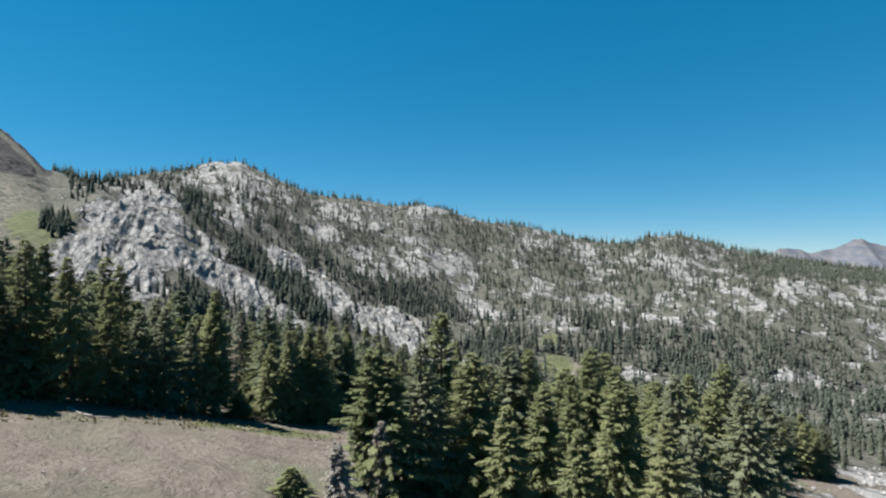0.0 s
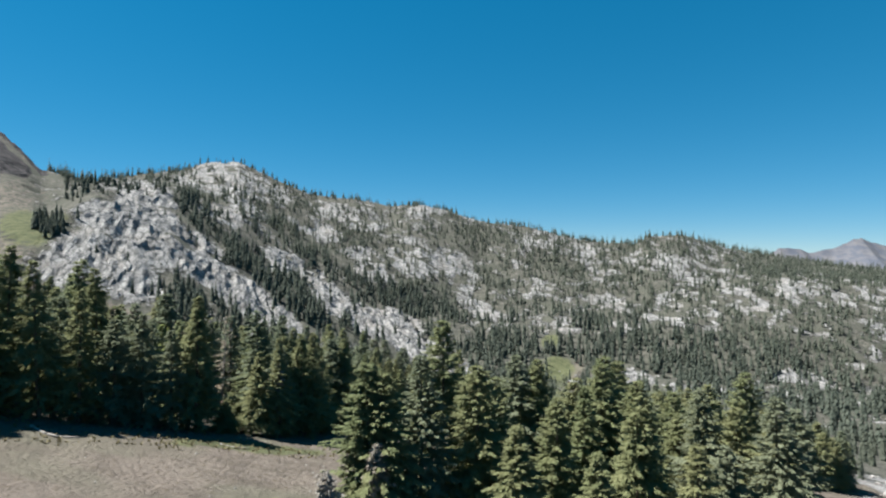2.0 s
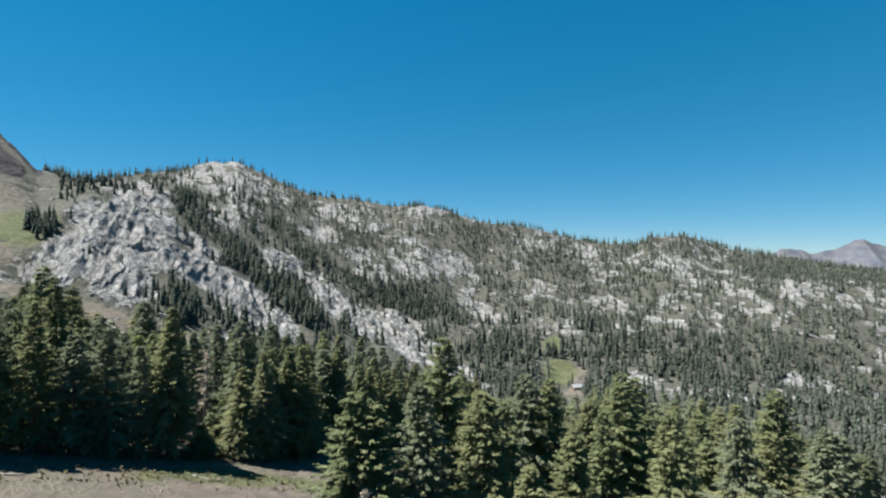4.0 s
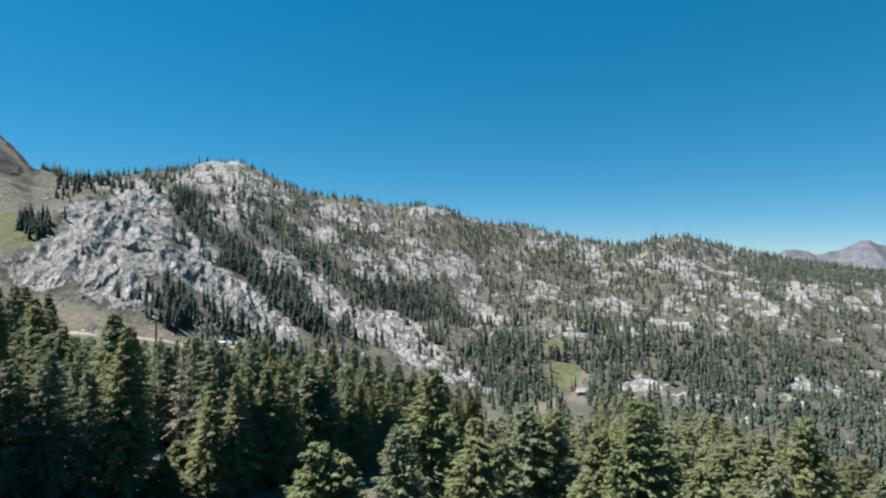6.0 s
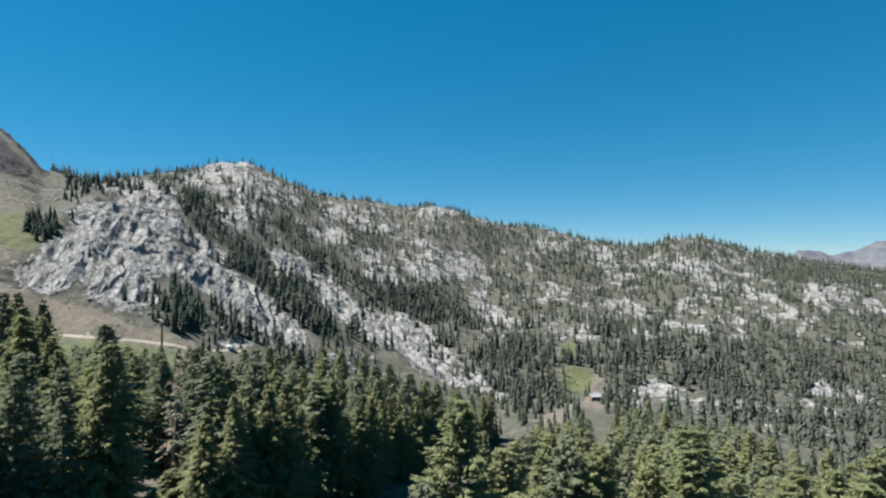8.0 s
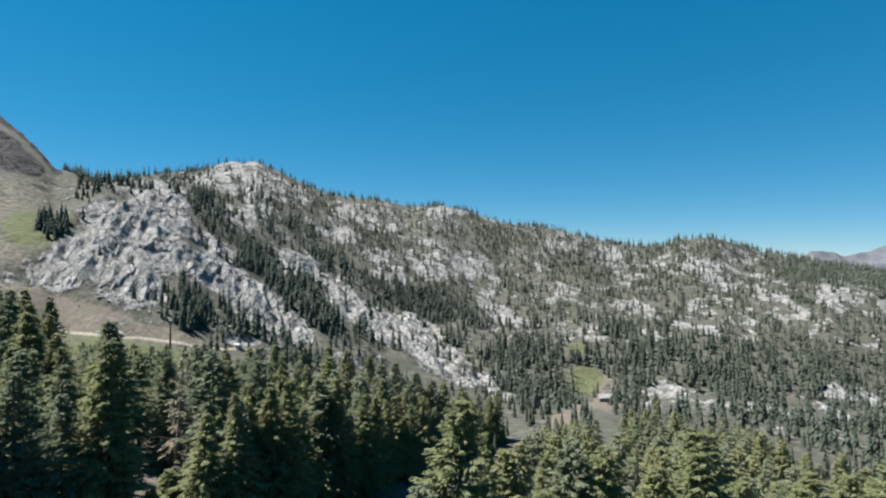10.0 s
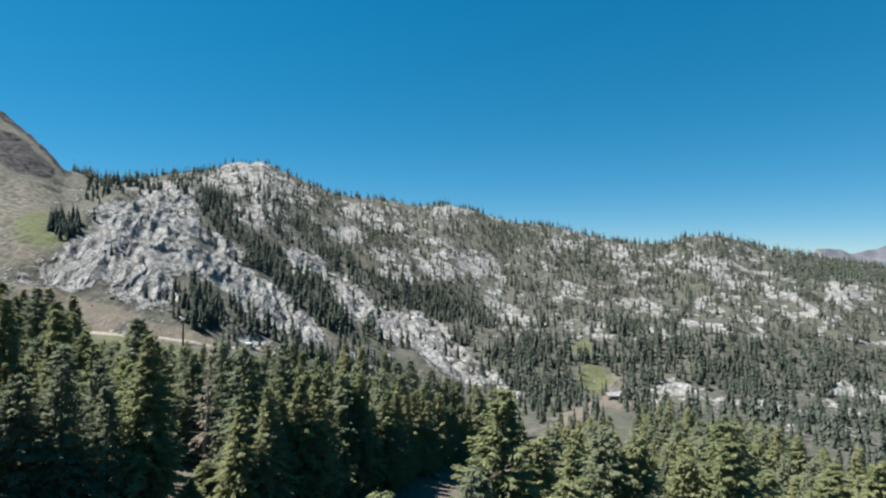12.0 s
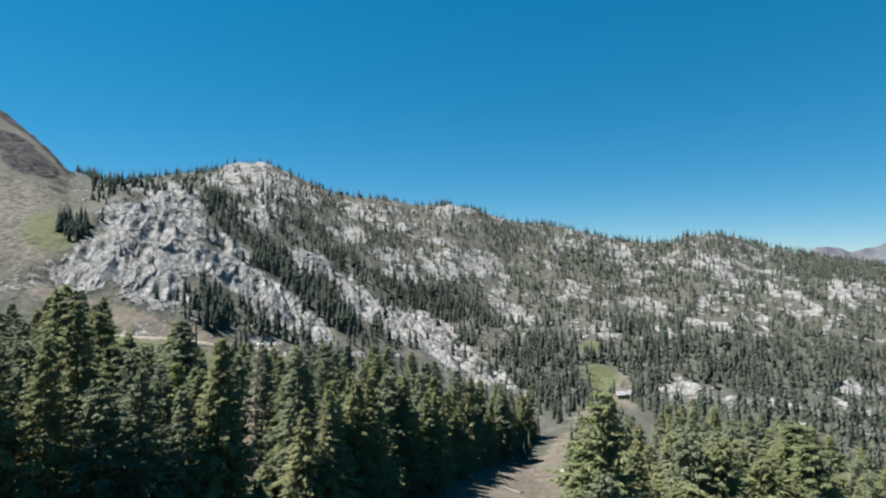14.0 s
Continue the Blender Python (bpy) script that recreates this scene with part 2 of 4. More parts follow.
def along(line, theta):
    """Distance and height of a line at each bearing."""
    p = np.array(line, float)
    a = np.arctan2(p[:, 0], p[:, 1])
    order = np.argsort(a)
    a, r, z = a[order], np.hypot(p[:, 0], p[:, 1])[order], p[order, 2]
    return np.interp(theta, a, r), np.interp(theta, a, z)


def slope_near(x, y):
    """The ski slope that falls away from the start of the flight, steeper below the meadow."""
    below = np.clip(y - 46, 0, 140)
    steeper = 0.14 * (below - 10 * (1 - np.exp(-below / 10))) * (1 - np.clip((x - 15) / 60, 0, 1))
    return -24.7 - 0.2 * np.clip(x, -400, 400) - 0.13 * np.clip(y, -400, 600) - steeper


def in_patches(x, y, patches, soft=0.35):
    """1 inside the ellipses (x, y, half length, half width, turn in degrees), 0 well outside."""
    best = np.zeros(np.shape(x))
    for cx, cy, a, b, turn in patches:
        c, s = math.cos(radians(turn)), math.sin(radians(turn))
        u, v = ((x - cx) * c + (y - cy) * s) / a, (-(x - cx) * s + (y - cy) * c) / b
        best = np.maximum(best, 1 - smooth(np.hypot(u, v), 1 - soft, 1 + soft))
    return best


def base_height(x, y):
    r, th = np.hypot(x, y), np.arctan2(x, y)
    tc = np.clip(th, -0.80, 0.83)
    rb, zb = along(BASIN, tc)
    rm, zm = along(BENCH, tc)
    rc, zc = along(CREST, tc)
    near = slope_near(x, y)
    west = 1 - smooth(th, -0.22, 0.0)
    r0 = (0.5 - 0.12 * west) * rb
    z0 = slope_near(r0 * np.sin(tc), r0 * np.cos(tc))
    far = np.where(r < rb, z0 + (zb - z0) * np.clip((r - r0) / (rb - r0), 0, 1) ** (1 - 0.45 * west),
          np.where(r < rm, zb + (zm - zb) * np.clip((r - rb) / (rm - rb), 0, 1),
          np.where(r < rc, zm + (zc - zm) * np.clip((r - rm) / (rc - rm), 0, 1),
                   zc - 170 * smooth(r, rc, rc + 700) - 60 * smooth(r, 2000, 4500))))
    w = smooth(r, r0 * 0.9, r0 * 1.2)
    z = near * (1 - w) + far * w
    back = smooth(np.abs(th), 0.95, 1.5)            # behind the flight the slope climbs evenly
    rise = near * (1 - smooth(r, 80, 400)) + (-20 + 0.10 * np.clip(r, 0, 1200)) * smooth(r, 80, 400)
    return z * (1 - back) + rise * back


def cover(x, y):
    """Granite, grass, bare soil and dark volcanic rock at each place, 0 to 1."""
    r, th = np.hypot(x, y), np.arctan2(x, y)
    n1, n2, n3 = fractal(x, y, 90, 3), fractal(x, y, 30, 8), fractal(x, y, 13, 12)
    far = smooth(r, 330, 420) * (r < 1300)
    rock = in_patches(x, y, ROCK_RIB + ROCK_SLABS + ROCK_RIGHT + ROCK_CREST + ROCK_NEAR)
    rib = in_patches(x, y, ROCK_RIB)
    slab = in_patches(x, y, ROCK_SLABS + ROCK_CREST)
    broken = rock * smooth(n2 + 1.1 * n3, -0.35 - 0.35 * slab, 0.25 - 0.4 * slab)
    rock = np.where(rib > 0.3, rock * smooth(n2 + n3, -0.75, -0.35), broken)
    wood = in_patches(x, y, WOOD, 0.25)
    stray = smooth(0.35 * n1 + 0.5 * n2 + 0.6 * n3, -0.12, 0.28) * (0.58 + 0.12 * smooth(th, 0.1, 0.5))
    rock = np.maximum(rock * (1 - 0.24 * smooth(r, 640, 760) * smooth(th, -0.2, 0.1)), far * stray * (1 - wood))
    grass = 0.78 * in_patches(x, y, GRASS, 0.5)
    peak = smooth(-th, 0.60, 0.65) * smooth(r, 400, 440) * (th > -1.2)                # the brown peak at the edge of the view
    scree = np.maximum(in_patches(x, y, SOIL) * (1 - peak), (0.42 + 0.12 * n1) * peak)
    soil = np.maximum(scree, (1 - smooth(r, 150, 230)))
    lava = in_patches(x, y, LAVA, 0.25) * (1.2 + 0.6 * n3)
    rc, _ = along(CREST, np.clip(th, -0.80, 0.83))
    lava = np.maximum(lava, 1.3 * smooth(-th, 0.610, 0.630) * smooth(r, rc - 52, rc - 28) * (th > -1.2))
    talus = 0.5 * scree * smooth(n3 + 0.6 * n2, -0.2, 0.5) * smooth(r, 260, 300) * (th > -0.62)
    rock = np.maximum(rock * (1 - scree), talus) * (1 - grass)
    rock = rock * (1 - 0.2 * in_patches(x, y, ROCK_NEAR))
    return rock, grass, soil, lava, wood


def height(x, y):
    x, y = np.asarray(x, float), np.asarray(y, float)
    r, th = np.hypot(x, y), np.arctan2(x, y)
    rock, grass, soil, lava, wood = cover(x, y)
    front = 1 - smooth(np.abs(th), 0.95, 1.3)
    wild = smooth(r, 300, 450) * front
    z = base_height(x, y)
    z = z + 0.35 * fractal(x, y, 14, 21) * (1 - wild) + 1.2 * fractal(x, y, 60, 22) * smooth(r, 60, 200)
    rc, _ = along(CREST, np.clip(th, -0.80, 0.83))
    calm = 1 - 0.7 * np.exp(-((r - rc) / 70) ** 2)
    calm = calm * (1 - 0.75 * smooth(-th, 0.60, 0.66) * smooth(r, 420, 520))
    z = z + wild * calm * (9 * fractal(x, y, 110, 31) + 4 * fractal(x, y, 35, 33))
    craggy = wild * np.maximum(rock, 0.7 * lava) * (1 - 0.55 * smooth(r, 620, 760))
    z = z + craggy * (ribs(x, y) + 1.3 * (blocks(x + 3 * fractal(x, y, 12, 53), y, 9, 43) - 0.5) + 1.5 * (blocks(x, y, 4, 47) - 0.5))
    return z


ROCK_NEAR = [(122, 128, 46, 22, 25), (100, 100, 20, 9, 25), (84, 100, 30, 15, 32)]
LAVA = [(-458, 575, 66, 24, 128), (-512, 617, 60, 22, 129), (-622, 745, 70, 22, 153), (-546, 712, 70, 14, 145)]
# outcrops, woods and clearings: x, y, half length, half width, turn
ROCK_RIB = [(205, 478, 40, 22, 60), (12, 468, 34, 24, 110), (-90, 550, 60, 32, 102), (-39, 563, 82, 38, 79), (-8, 516, 66, 46, 111), (20, 484, 42, 32, 108), (-236, 367, 51, 30, 168), (-248, 353, 31, 20, 143), (-202, 356, 31, 20, 122), (-270, 446, 51, 26, 106),
            (-237, 452, 79, 33, 118), (-199, 461, 65, 32, 109), (-150, 431, 45, 30, 120), (-115, 417, 34, 16, 108),
            (-301, 571, 152, 30, 118), (-129, 351, 16, 7, -122), (203, 495, 42, 18, 55), (236, 503, 20, 9, -133),
            (405, 543, 39, 11, -171)]
ROCK_SLABS = [(-164, 611, 51, 32, 85), (-125, 611, 46, 25, 105), (-96, 787, 42, 23, -118), (-71, 743, 58, 29, 86), (-19, 831, 79, 47, 89), (44, 860, 60, 42, 78),
              (-160, 967, 76, 46, 86), (-170, 825, 45, 43, -174), (-104, 923, 52, 22, -126), (80, 722, 47, 20, 102), (73, 815, 50, 20, 73)]
ROCK_CREST = [(-367, 979, 138, 57, 113), (-321, 847, 119, 47, 114), (-282, 934, 125, 46, 104), (-252, 651, 52, 25, 101),
              (-248, 748, 51, 28, 93), (-361, 827, 93, 31, 117), (4, 1083, 67, 33, -133), (226, 1039, 60, 38, 67),
              (312, 1029, 76, 31, 71), (477, 1069, 26, 9, -175)]
ROCK_RIGHT = [(139, 906, 64, 31, 93), (182, 818, 50, 29, 93), (144, 788, 32, 21, 73), (270, 779, 37, 30, 81), (308, 731, 57, 37, 94),
              (327, 672, 24, 17, 65), (393, 789, 47, 34, 47), (422, 907, 60, 25, 60), (503, 828, 132, 44, 60), (389, 679, 35, 20, 41),
              (417, 664, 27, 12, 49), (606, 833, 160, 27, -126), (621, 751, 72, 24, -152), (506, 656, 49, 17, -163),
              (400, 543, 41, 13, -170), (430, 536, 29, 11, -174), (495, 584, 26, 8, -170), (196, 491, 53, 15, 65), (235, 501, 28, 9, 60),
              (155, 414, 71, 7, 68), (223, 392, 59, 10, 57), (187, 317, 34, 7, -128)]
WOOD = [(-162, 507, 91, 44, 138), (-126, 483, 46, 29, 99), (-172, 358, 30, 13, 107), (-141, 359, 28, 15, -166),
        (-281, 392, 17, 9, 135), (-432, 664, 45, 20, 167), (-77, 692, 68, 25, 89), (-39, 671, 49, 29, 103), (3, 717, 63, 33, 73),
        (-112, 842, 65, 29, 81), (-150, 711, 45, 16, -101), (83, 541, 92, 49, 70), (235, 559, 158, 59, -172),
        (392, 584, 125, 54, -173), (109, 827, 55, 25, 122), (99, 996, 76, 56, 55), (233, 896, 55, 45, 56),
        (-218, 753, 49, 21, -115), (-272, 611, 99, 9, 116), (-277, 798, 38, 23, 118)]
GRASS = [(-165, 287, 48, 12, -5), (-150, 268, 40, 12, 10), (-25.5, 65, 13, 4.5, 38), (33, 190, 30, 6, 70), (-117, 229, 38, 26, 109), (136, 523, 34, 17, 68), (145, 594, 29, 11, 73), (-297, 398, 46, 22, 127), (-141, 246, 58, 30, 109)]
SOIL = [(31, 200, 45, 8, 69), (68, 295, 60, 8, 69), (108, 400, 55, 8, 68), (-207, 314, 46, 12, 174), (-386, 502, 125, 23, -55), (-396, 471, 160, 43, 129), (-522, 566, 160, 49, 130),
        (-468, 649, 23, 4, 162), (-168, 312, 33, 9, -159), (126, 423, 131, 10, 73)]


def sheet(name, xs, ys, zs, shape, material):
    """A grid mesh of shape (rows, columns), closed round its columns."""
    rows, cols = shape
    idx = np.arange(rows * cols).reshape(rows, cols)
    nxt = np.roll(idx, -1, axis=1)
    quads = np.stack([idx[:-1], nxt[:-1], nxt[1:], idx[1:]], axis=-1).reshape(-1, 4)
    me = bpy.data.meshes.new(name)
    me.vertices.add(rows * cols)
    me.vertices.foreach_set("co", np.stack([xs, ys, zs], axis=-1).astype(np.float32).ravel())
    me.loops.add(quads.size)
    me.loops.foreach_set("vertex_index", quads.astype(np.int32).ravel())
    me.polygons.add(len(quads))
    me.polygons.foreach_set("loop_start", np.arange(0, quads.size, 4, dtype=np.int32))
    me.update(calc_edges=True)
    me.validate()
    me.materials.append(material)
    return me


def build_ground():
    front = np.linspace(-0.86, 0.90, 720)
    rest = np.linspace(0.90, 2 * math.pi - 0.86, 72)[1:-1]
    th = np.concatenate([front, rest])
    rad = np.concatenate([[0.05], np.geomspace(6, 250, 80), np.geomspace(252, 700, 250), np.geomspace(704, 1250, 120), np.geomspace(1265, 6500, 40)])
    R, T = np.meshgrid(rad, th, indexing="ij")
    x, y = (R * np.sin(T)).ravel(), (R * np.cos(T)).ravel()
    z = height(x, y)
    me = sheet("ground", x, y, z, R.shape, GROUND)
    rock, grass, soil, lava, wood = cover(x, y)
    at = me.color_attributes.new("cover", "FLOAT_COLOR", "POINT")
    at.data.foreach_set("color", np.stack([rock, grass, soil, lava], axis=-1).astype(np.float32).ravel())
    hard = np.maximum(rock, lava).reshape(R.shape) > 0.35            # rock breaks along flat faces
    me.polygons.foreach_set("use_smooth", ~hard[:-1].ravel())
    g = new("ground", me)
    return tagged(g, "dry mountain meadow, scrub and pale granite slopes", "ground", kind="structure")


build_ground()


# ---- conifers ----
def leaf_mesh(name, verts, faces, material, smooth_shade=False):
    me = bpy.data.meshes.new(name)
    me.from_pydata(verts, [], faces)
    me.materials.append(material)
    if smooth_shade:
        me.polygons.foreach_set("use_smooth", np.ones(len(me.polygons), dtype=bool))
    return me


def tube(points, radii, sides=6):
    """Vertices and faces of a tapered round stem."""
    verts, faces = [], []
    for (px, py, pz), r in zip(points, radii):
        for k in range(sides):
            a = 2 * math.pi * k / sides
            verts.append((px + r * math.cos(a), py + r * math.sin(a), pz))
    for i in range(len(points) - 1):
        for k in range(sides):
            a, b = i * sides + k, i * sides + (k + 1) % sides
            faces.append((a, b, b + sides, a + sides))
    return verts, faces


def conifer_parts(rng, H, R, bare=0.1, branches=170, sprays=26, ragged=0.3, droop=0.25, size=0.55, blunt=0.75, slim=0.22, whorls=26):
    """Trunk and crown of one tree: drooping boughs, each a feathered fan of side twigs, longer below, with gaps."""
    lean = rng.normal(0, 0.012, 2)
    pts = [(lean[0] * h * H, lean[1] * h * H, h * H) for h in np.linspace(0, 0.97, 9)]
    tv, tf = tube(pts, [max(0.02, 0.017 * H * (1 - h) ** 0.9) for h in np.linspace(0, 0.97, 9)], 7)
    tris = []
    swell = rng.normal(0, 0.10, whorls + 1)              # boughs are longer at some whorls than at others
    gap = rng.uniform(0, 6.28)
    for i in range(branches):
        k = (i + 0.5) / branches
        f = bare + (0.985 - bare) * np.clip(k + rng.normal(0, 0.6 / whorls), 0, 1) ** 0.86
        az = i * 2.39996 + rng.normal(0, 0.4)
        reach = R * (1 - f ** 1.25) ** blunt * (1.0 if f > bare + 0.08 else 0.7) + 0.25
        reach *= rng.uniform(1 - ragged, 1.1) * (1 - 0.3 * (math.cos(az - gap - 2 * f) > 0.75)) * (1 + swell[int(k * whorls)])
        ca, sa = math.cos(az), math.sin(az)
        root = np.array([lean[0] * f * H, lean[1] * f * H, f * H])
        rise = 0.75 * (f - 0.42) - 0.6 * droop * (1 - f) + rng.normal(0, 0.08)
        n = max(4, int(sprays * (0.3 + 0.7 * reach / R)))
        s = (np.arange(n) + rng.uniform(0.1, 0.9, n)) / n
        s = 0.16 + 0.84 * s ** 0.8
        side = np.where(np.arange(n) % 2 == 0, 1.0, -1.0)
        twig = (0.30 * reach * (1 - s) ** 0.75 * np.clip(3.2 * s, 0.3, 1) + 0.5 * size) * rng.uniform(0.7, 1.25, n)
        yaw = az + side * rng.normal(0.75, 0.25, n) * (1.12 - 0.55 * s)
        z_axis = reach * (rise * s - droop * (0.55 - 0.4 * f) * s * s + 0.05 * s ** 5)
        bx, by, bz = root[0] + ca * reach * s, root[1] + sa * reach * s, root[2] + z_axis + rng.normal(0, 0.05, n)
        for lo, hi, wide in ((0.0, 0.62, 1.0), (0.42, 1.0, 0.8)):
            turn = yaw + rng.normal(0, 0.16, n)
            fall = 0.14 + droop * 0.7 * hi + rng.normal(0, 0.16, n)
            dx, dy = np.cos(turn), np.sin(turn)
            p0x, p0y, p0z = bx + np.cos(yaw) * twig * lo, by + np.sin(yaw) * twig * lo, bz - (0.14 + 0.35 * droop) * twig * lo
            L = twig * (hi - lo) + 0.25 * size
            w = np.minimum(slim * size * wide * rng.uniform(0.8, 1.3, n) + 0.05 * twig, 0.4 * L)
            roll = rng.normal(0, 0.5, n)
            wx, wy, wz = -dy * np.cos(roll) * w, dx * np.cos(roll) * w, np.sin(roll) * w
            tip = np.stack([p0x + dx * L, p0y + dy * L, p0z - fall * L], -1)
            q0 = np.stack([p0x + wx, p0y + wy, p0z + wz], -1)
            q1 = np.stack([p0x - wx, p0y - wy, p0z - wz], -1)
            tris.append(np.stack([q0, tip, q1], 1))
    v = np.concatenate(tris).reshape(-1, 3)
    return (tv, tf), (v.tolist(), np.arange(len(v)).reshape(-1, 3).tolist())


def limbs(rng, H, n, reach, lo=0.25):
    """Bare crooked branches, as stems of three sides."""
    verts, faces = [], []
    for i in range(n):
        f = lo + (0.98 - lo) * (i + rng.uniform(0, 1)) / n
        az, L = rng.uniform(0, 6.28), reach * (1.1 - f) * rng.uniform(0.5, 1.1) + 0.3
        p = np.array([0, 0, f * H])
        pts, d = [p], np.array([math.cos(az), math.sin(az), rng.uniform(-0.35, 0.25)])
        for _ in range(3):
            d = d + rng.normal(0, 0.22, 3)
            p = p + d / np.linalg.norm(d) * L / 3
            pts.append(p)
        w = 0.055 * (1.2 - f)
        b0 = len(verts)
        for k, q in enumerate(pts):
            rad = w * (1 - k / 3.4)
            verts += [(q[0], q[1], q[2] + rad), (q[0] - math.sin(az) * rad, q[1] + math.cos(az) * rad, q[2] - rad),
                      (q[0] + math.sin(az) * rad, q[1] - math.cos(az) * rad, q[2] - rad)]
        for k in range(3):
            for j in range(3):
                a, b = b0 + 3 * k + j, b0 + 3 * k + (j + 1) % 3
                faces.append((a, b, b + 3, a + 3))
    return verts, faces


def conifer(name, label, seed, needles, **shape):
    """A tree of 18 m at the origin, with its trunk and crown."""
    rng = np.random.default_rng(seed)
    (tv, tf), (cv, cf) = conifer_parts(rng, 18.0, **shape)
    tree = new(name)
    for part_name, v, f, m in (("trunk", tv, tf, BARK), ("crown", cv, cf, needles)):
        ob = new(part_name, leaf_mesh(part_name, v, f, m, part_name == "trunk"))
        ob.parent = tree
    return tagged(tree, label, "tree", "conifers of the near forest")


def ground_at(x, y):
    return float(height(np.array([x]), np.array([y]))[0])


NEAR_KINDS, EDGE_KINDS, BACK_KINDS = [], [], []
for seed in range(6):
    r = random.Random(seed)
    fir = seed % 3 != 2
    NEAR_KINDS.append(conifer("fir_tree" if fir else "hemlock_tree", "full green fir with layered boughs reaching the ground" if fir
                              else "grey-green hemlock with drooping feathery boughs", seed, FIR if fir else HEMLOCK,
                              R=r.uniform(4.6, 5.6), bare=r.uniform(0.02, 0.06), branches=400, sprays=25, ragged=r.uniform(0.35, 0.55),
                              droop=r.uniform(0.2, 0.4), size=0.42, blunt=r.uniform(0.7, 1.0), whorls=r.choice((17, 21, 25))))
for seed in range(10, 14):
    r = random.Random(seed)
    EDGE_KINDS.append(conifer("fir_tree", "tall dark green fir with bare lower trunk at the wood's edge", seed, HEMLOCK if seed == 12 else FIR,
                              R=r.uniform(5.2, 6.2), bare=r.uniform(0.08, 0.16), branches=350, sprays=22, ragged=r.uniform(0.35, 0.55),
                              droop=r.uniform(0.25, 0.45), size=0.48, blunt=r.uniform(0.95, 1.2), whorls=r.choice((15, 19, 23))))
for seed in range(20, 25):
    r = random.Random(seed)
    BACK_KINDS.append(conifer("fir_tree", "green fir among others", seed, FIR if seed % 2 else HEMLOCK, R=r.uniform(4.4, 5.4),
                              bare=0.06, branches=200, sprays=14, ragged=0.5, droop=r.uniform(0.25, 0.4), size=0.7, blunt=r.uniform(0.75, 1.0), slim=0.24))
placer = random.Random(77)
young = conifer("fir_tree", "bright yellow-green young fir standing in the dark wood", 41, YOUNG, R=4.8, bare=0.04, branches=210, sprays=32, ragged=0.4,
                droop=0.3, size=0.53, blunt=0.75, whorls=20)
young.matrix_world = pose(-51.4, 92, ground_at(-51.4, 92) - 0.3) @ Matrix.Diagonal((0.9, 0.9, 0.92, 1))


def plant(kinds, x, y, h, wide=1.0):
    kind, turn = kinds[placer.randrange(len(kinds))], placer.uniform(0, 360)
    k = h / 18.0
    w = wide * (0.35 + 0.65 * k) * placer.uniform(0.9, 1.12)
    m = pose(x, y, ground_at(x, y) - 0.3, 0, 0, turn)
    if kinds is BACK_KINDS:
        STAND.append((kind, m @ Matrix.Diagonal((w, w, k, 1))))
        return
    t = copy_thing(kind, m)
    t.scale = (w, w, k)


STAND = []


def join_stand(name, label):
    """All trees gathered in STAND as one mesh, too many and too close to count."""
    verts, loops, sizes, slots, base = [], [], [], [], 0
    for kind, m in STAND:
        m = np.array(m)
        for ob in kind.children:
            me = ob.data
            v = np.empty(len(me.vertices) * 3, dtype=np.float64)
            me.vertices.foreach_get("co", v)
            idx = np.empty(len(me.loops), dtype=np.int32)
            me.loops.foreach_get("vertex_index", idx)
            n = np.empty(len(me.polygons), dtype=np.int32)
            me.polygons.foreach_get("loop_total", n)
            verts.append(v.reshape(-1, 3) @ m[:3, :3].T + m[:3, 3])
            loops.append(idx + base)
            sizes.append(n)
            slots.append(np.full(len(n), (BARK, FIR, HEMLOCK).index(me.materials[0]), dtype=np.int32))
            base += len(me.vertices)
    verts, loops, sizes, slots = (np.concatenate(a) for a in (verts, loops, sizes, slots))
    me = bpy.data.meshes.new(name)
    me.vertices.add(len(verts))
    me.vertices.foreach_set("co", verts.astype(np.float32).ravel())
    me.loops.add(len(loops))
    me.loops.foreach_set("vertex_index", loops)
    me.polygons.add(len(sizes))
    me.polygons.foreach_set("loop_start", np.concatenate([[0], np.cumsum(sizes)[:-1]]).astype(np.int32))
    for m in (BARK, FIR, HEMLOCK):
        me.materials.append(m)
    me.polygons.foreach_set("material_index", slots)
    me.update(calc_edges=True)
    STAND.clear()
    return tagged(new(name, me), label, "forest", kind="stuff")


# trees that stand alone or lead the group beside the meadow: x, y, height
LEADERS = [(-0.8, 46, 18), (5.7, 48, 18), (2, 56, 23), (13, 65, 21), (9, 57, 17), (8, 74, 18), (14, 82, 18), (27, 68, 22), (22, 60, 18), (26, 50, 17), (26, 37, 15),
           (32, 42, 15), (16, 52, 16), (56, 78, 25), (38, 58, 18), (46, 64, 19), (-6.2, 42.8, 16.4), (10, 43, 13), (40, 72, 20), (18, 41, 12),
           (88, 120, 15), (94, 122, 14), (99, 124, 15), (81, 117, 16), (104, 128, 14), (77, 124, 15), (109, 131, 15), (114, 135, 13), (92, 128, 16), (96, 112, 14), (100, 114, 13), (104, 116, 15), (107, 119, 12), (91, 113, 15), (86, 110, 13), (16.4, 65, 21), (30, 75, 24), (34, 80, 24), (40, 93, 20), (47, 74, 22), (52, 88, 20),
           (21, 88, 20), (64, 92, 19)]
for x, y, h in LEADERS:
    plant(NEAR_KINDS, x, y, h, 1.12)
plant(NEAR_KINDS, 4.6, 64, 20, 0.72)
plant(NEAR_KINDS, -14, 35, 3.4, 1.2)
plant(NEAR_KINDS, -4.9, 42.6, 15.6, 1.35)
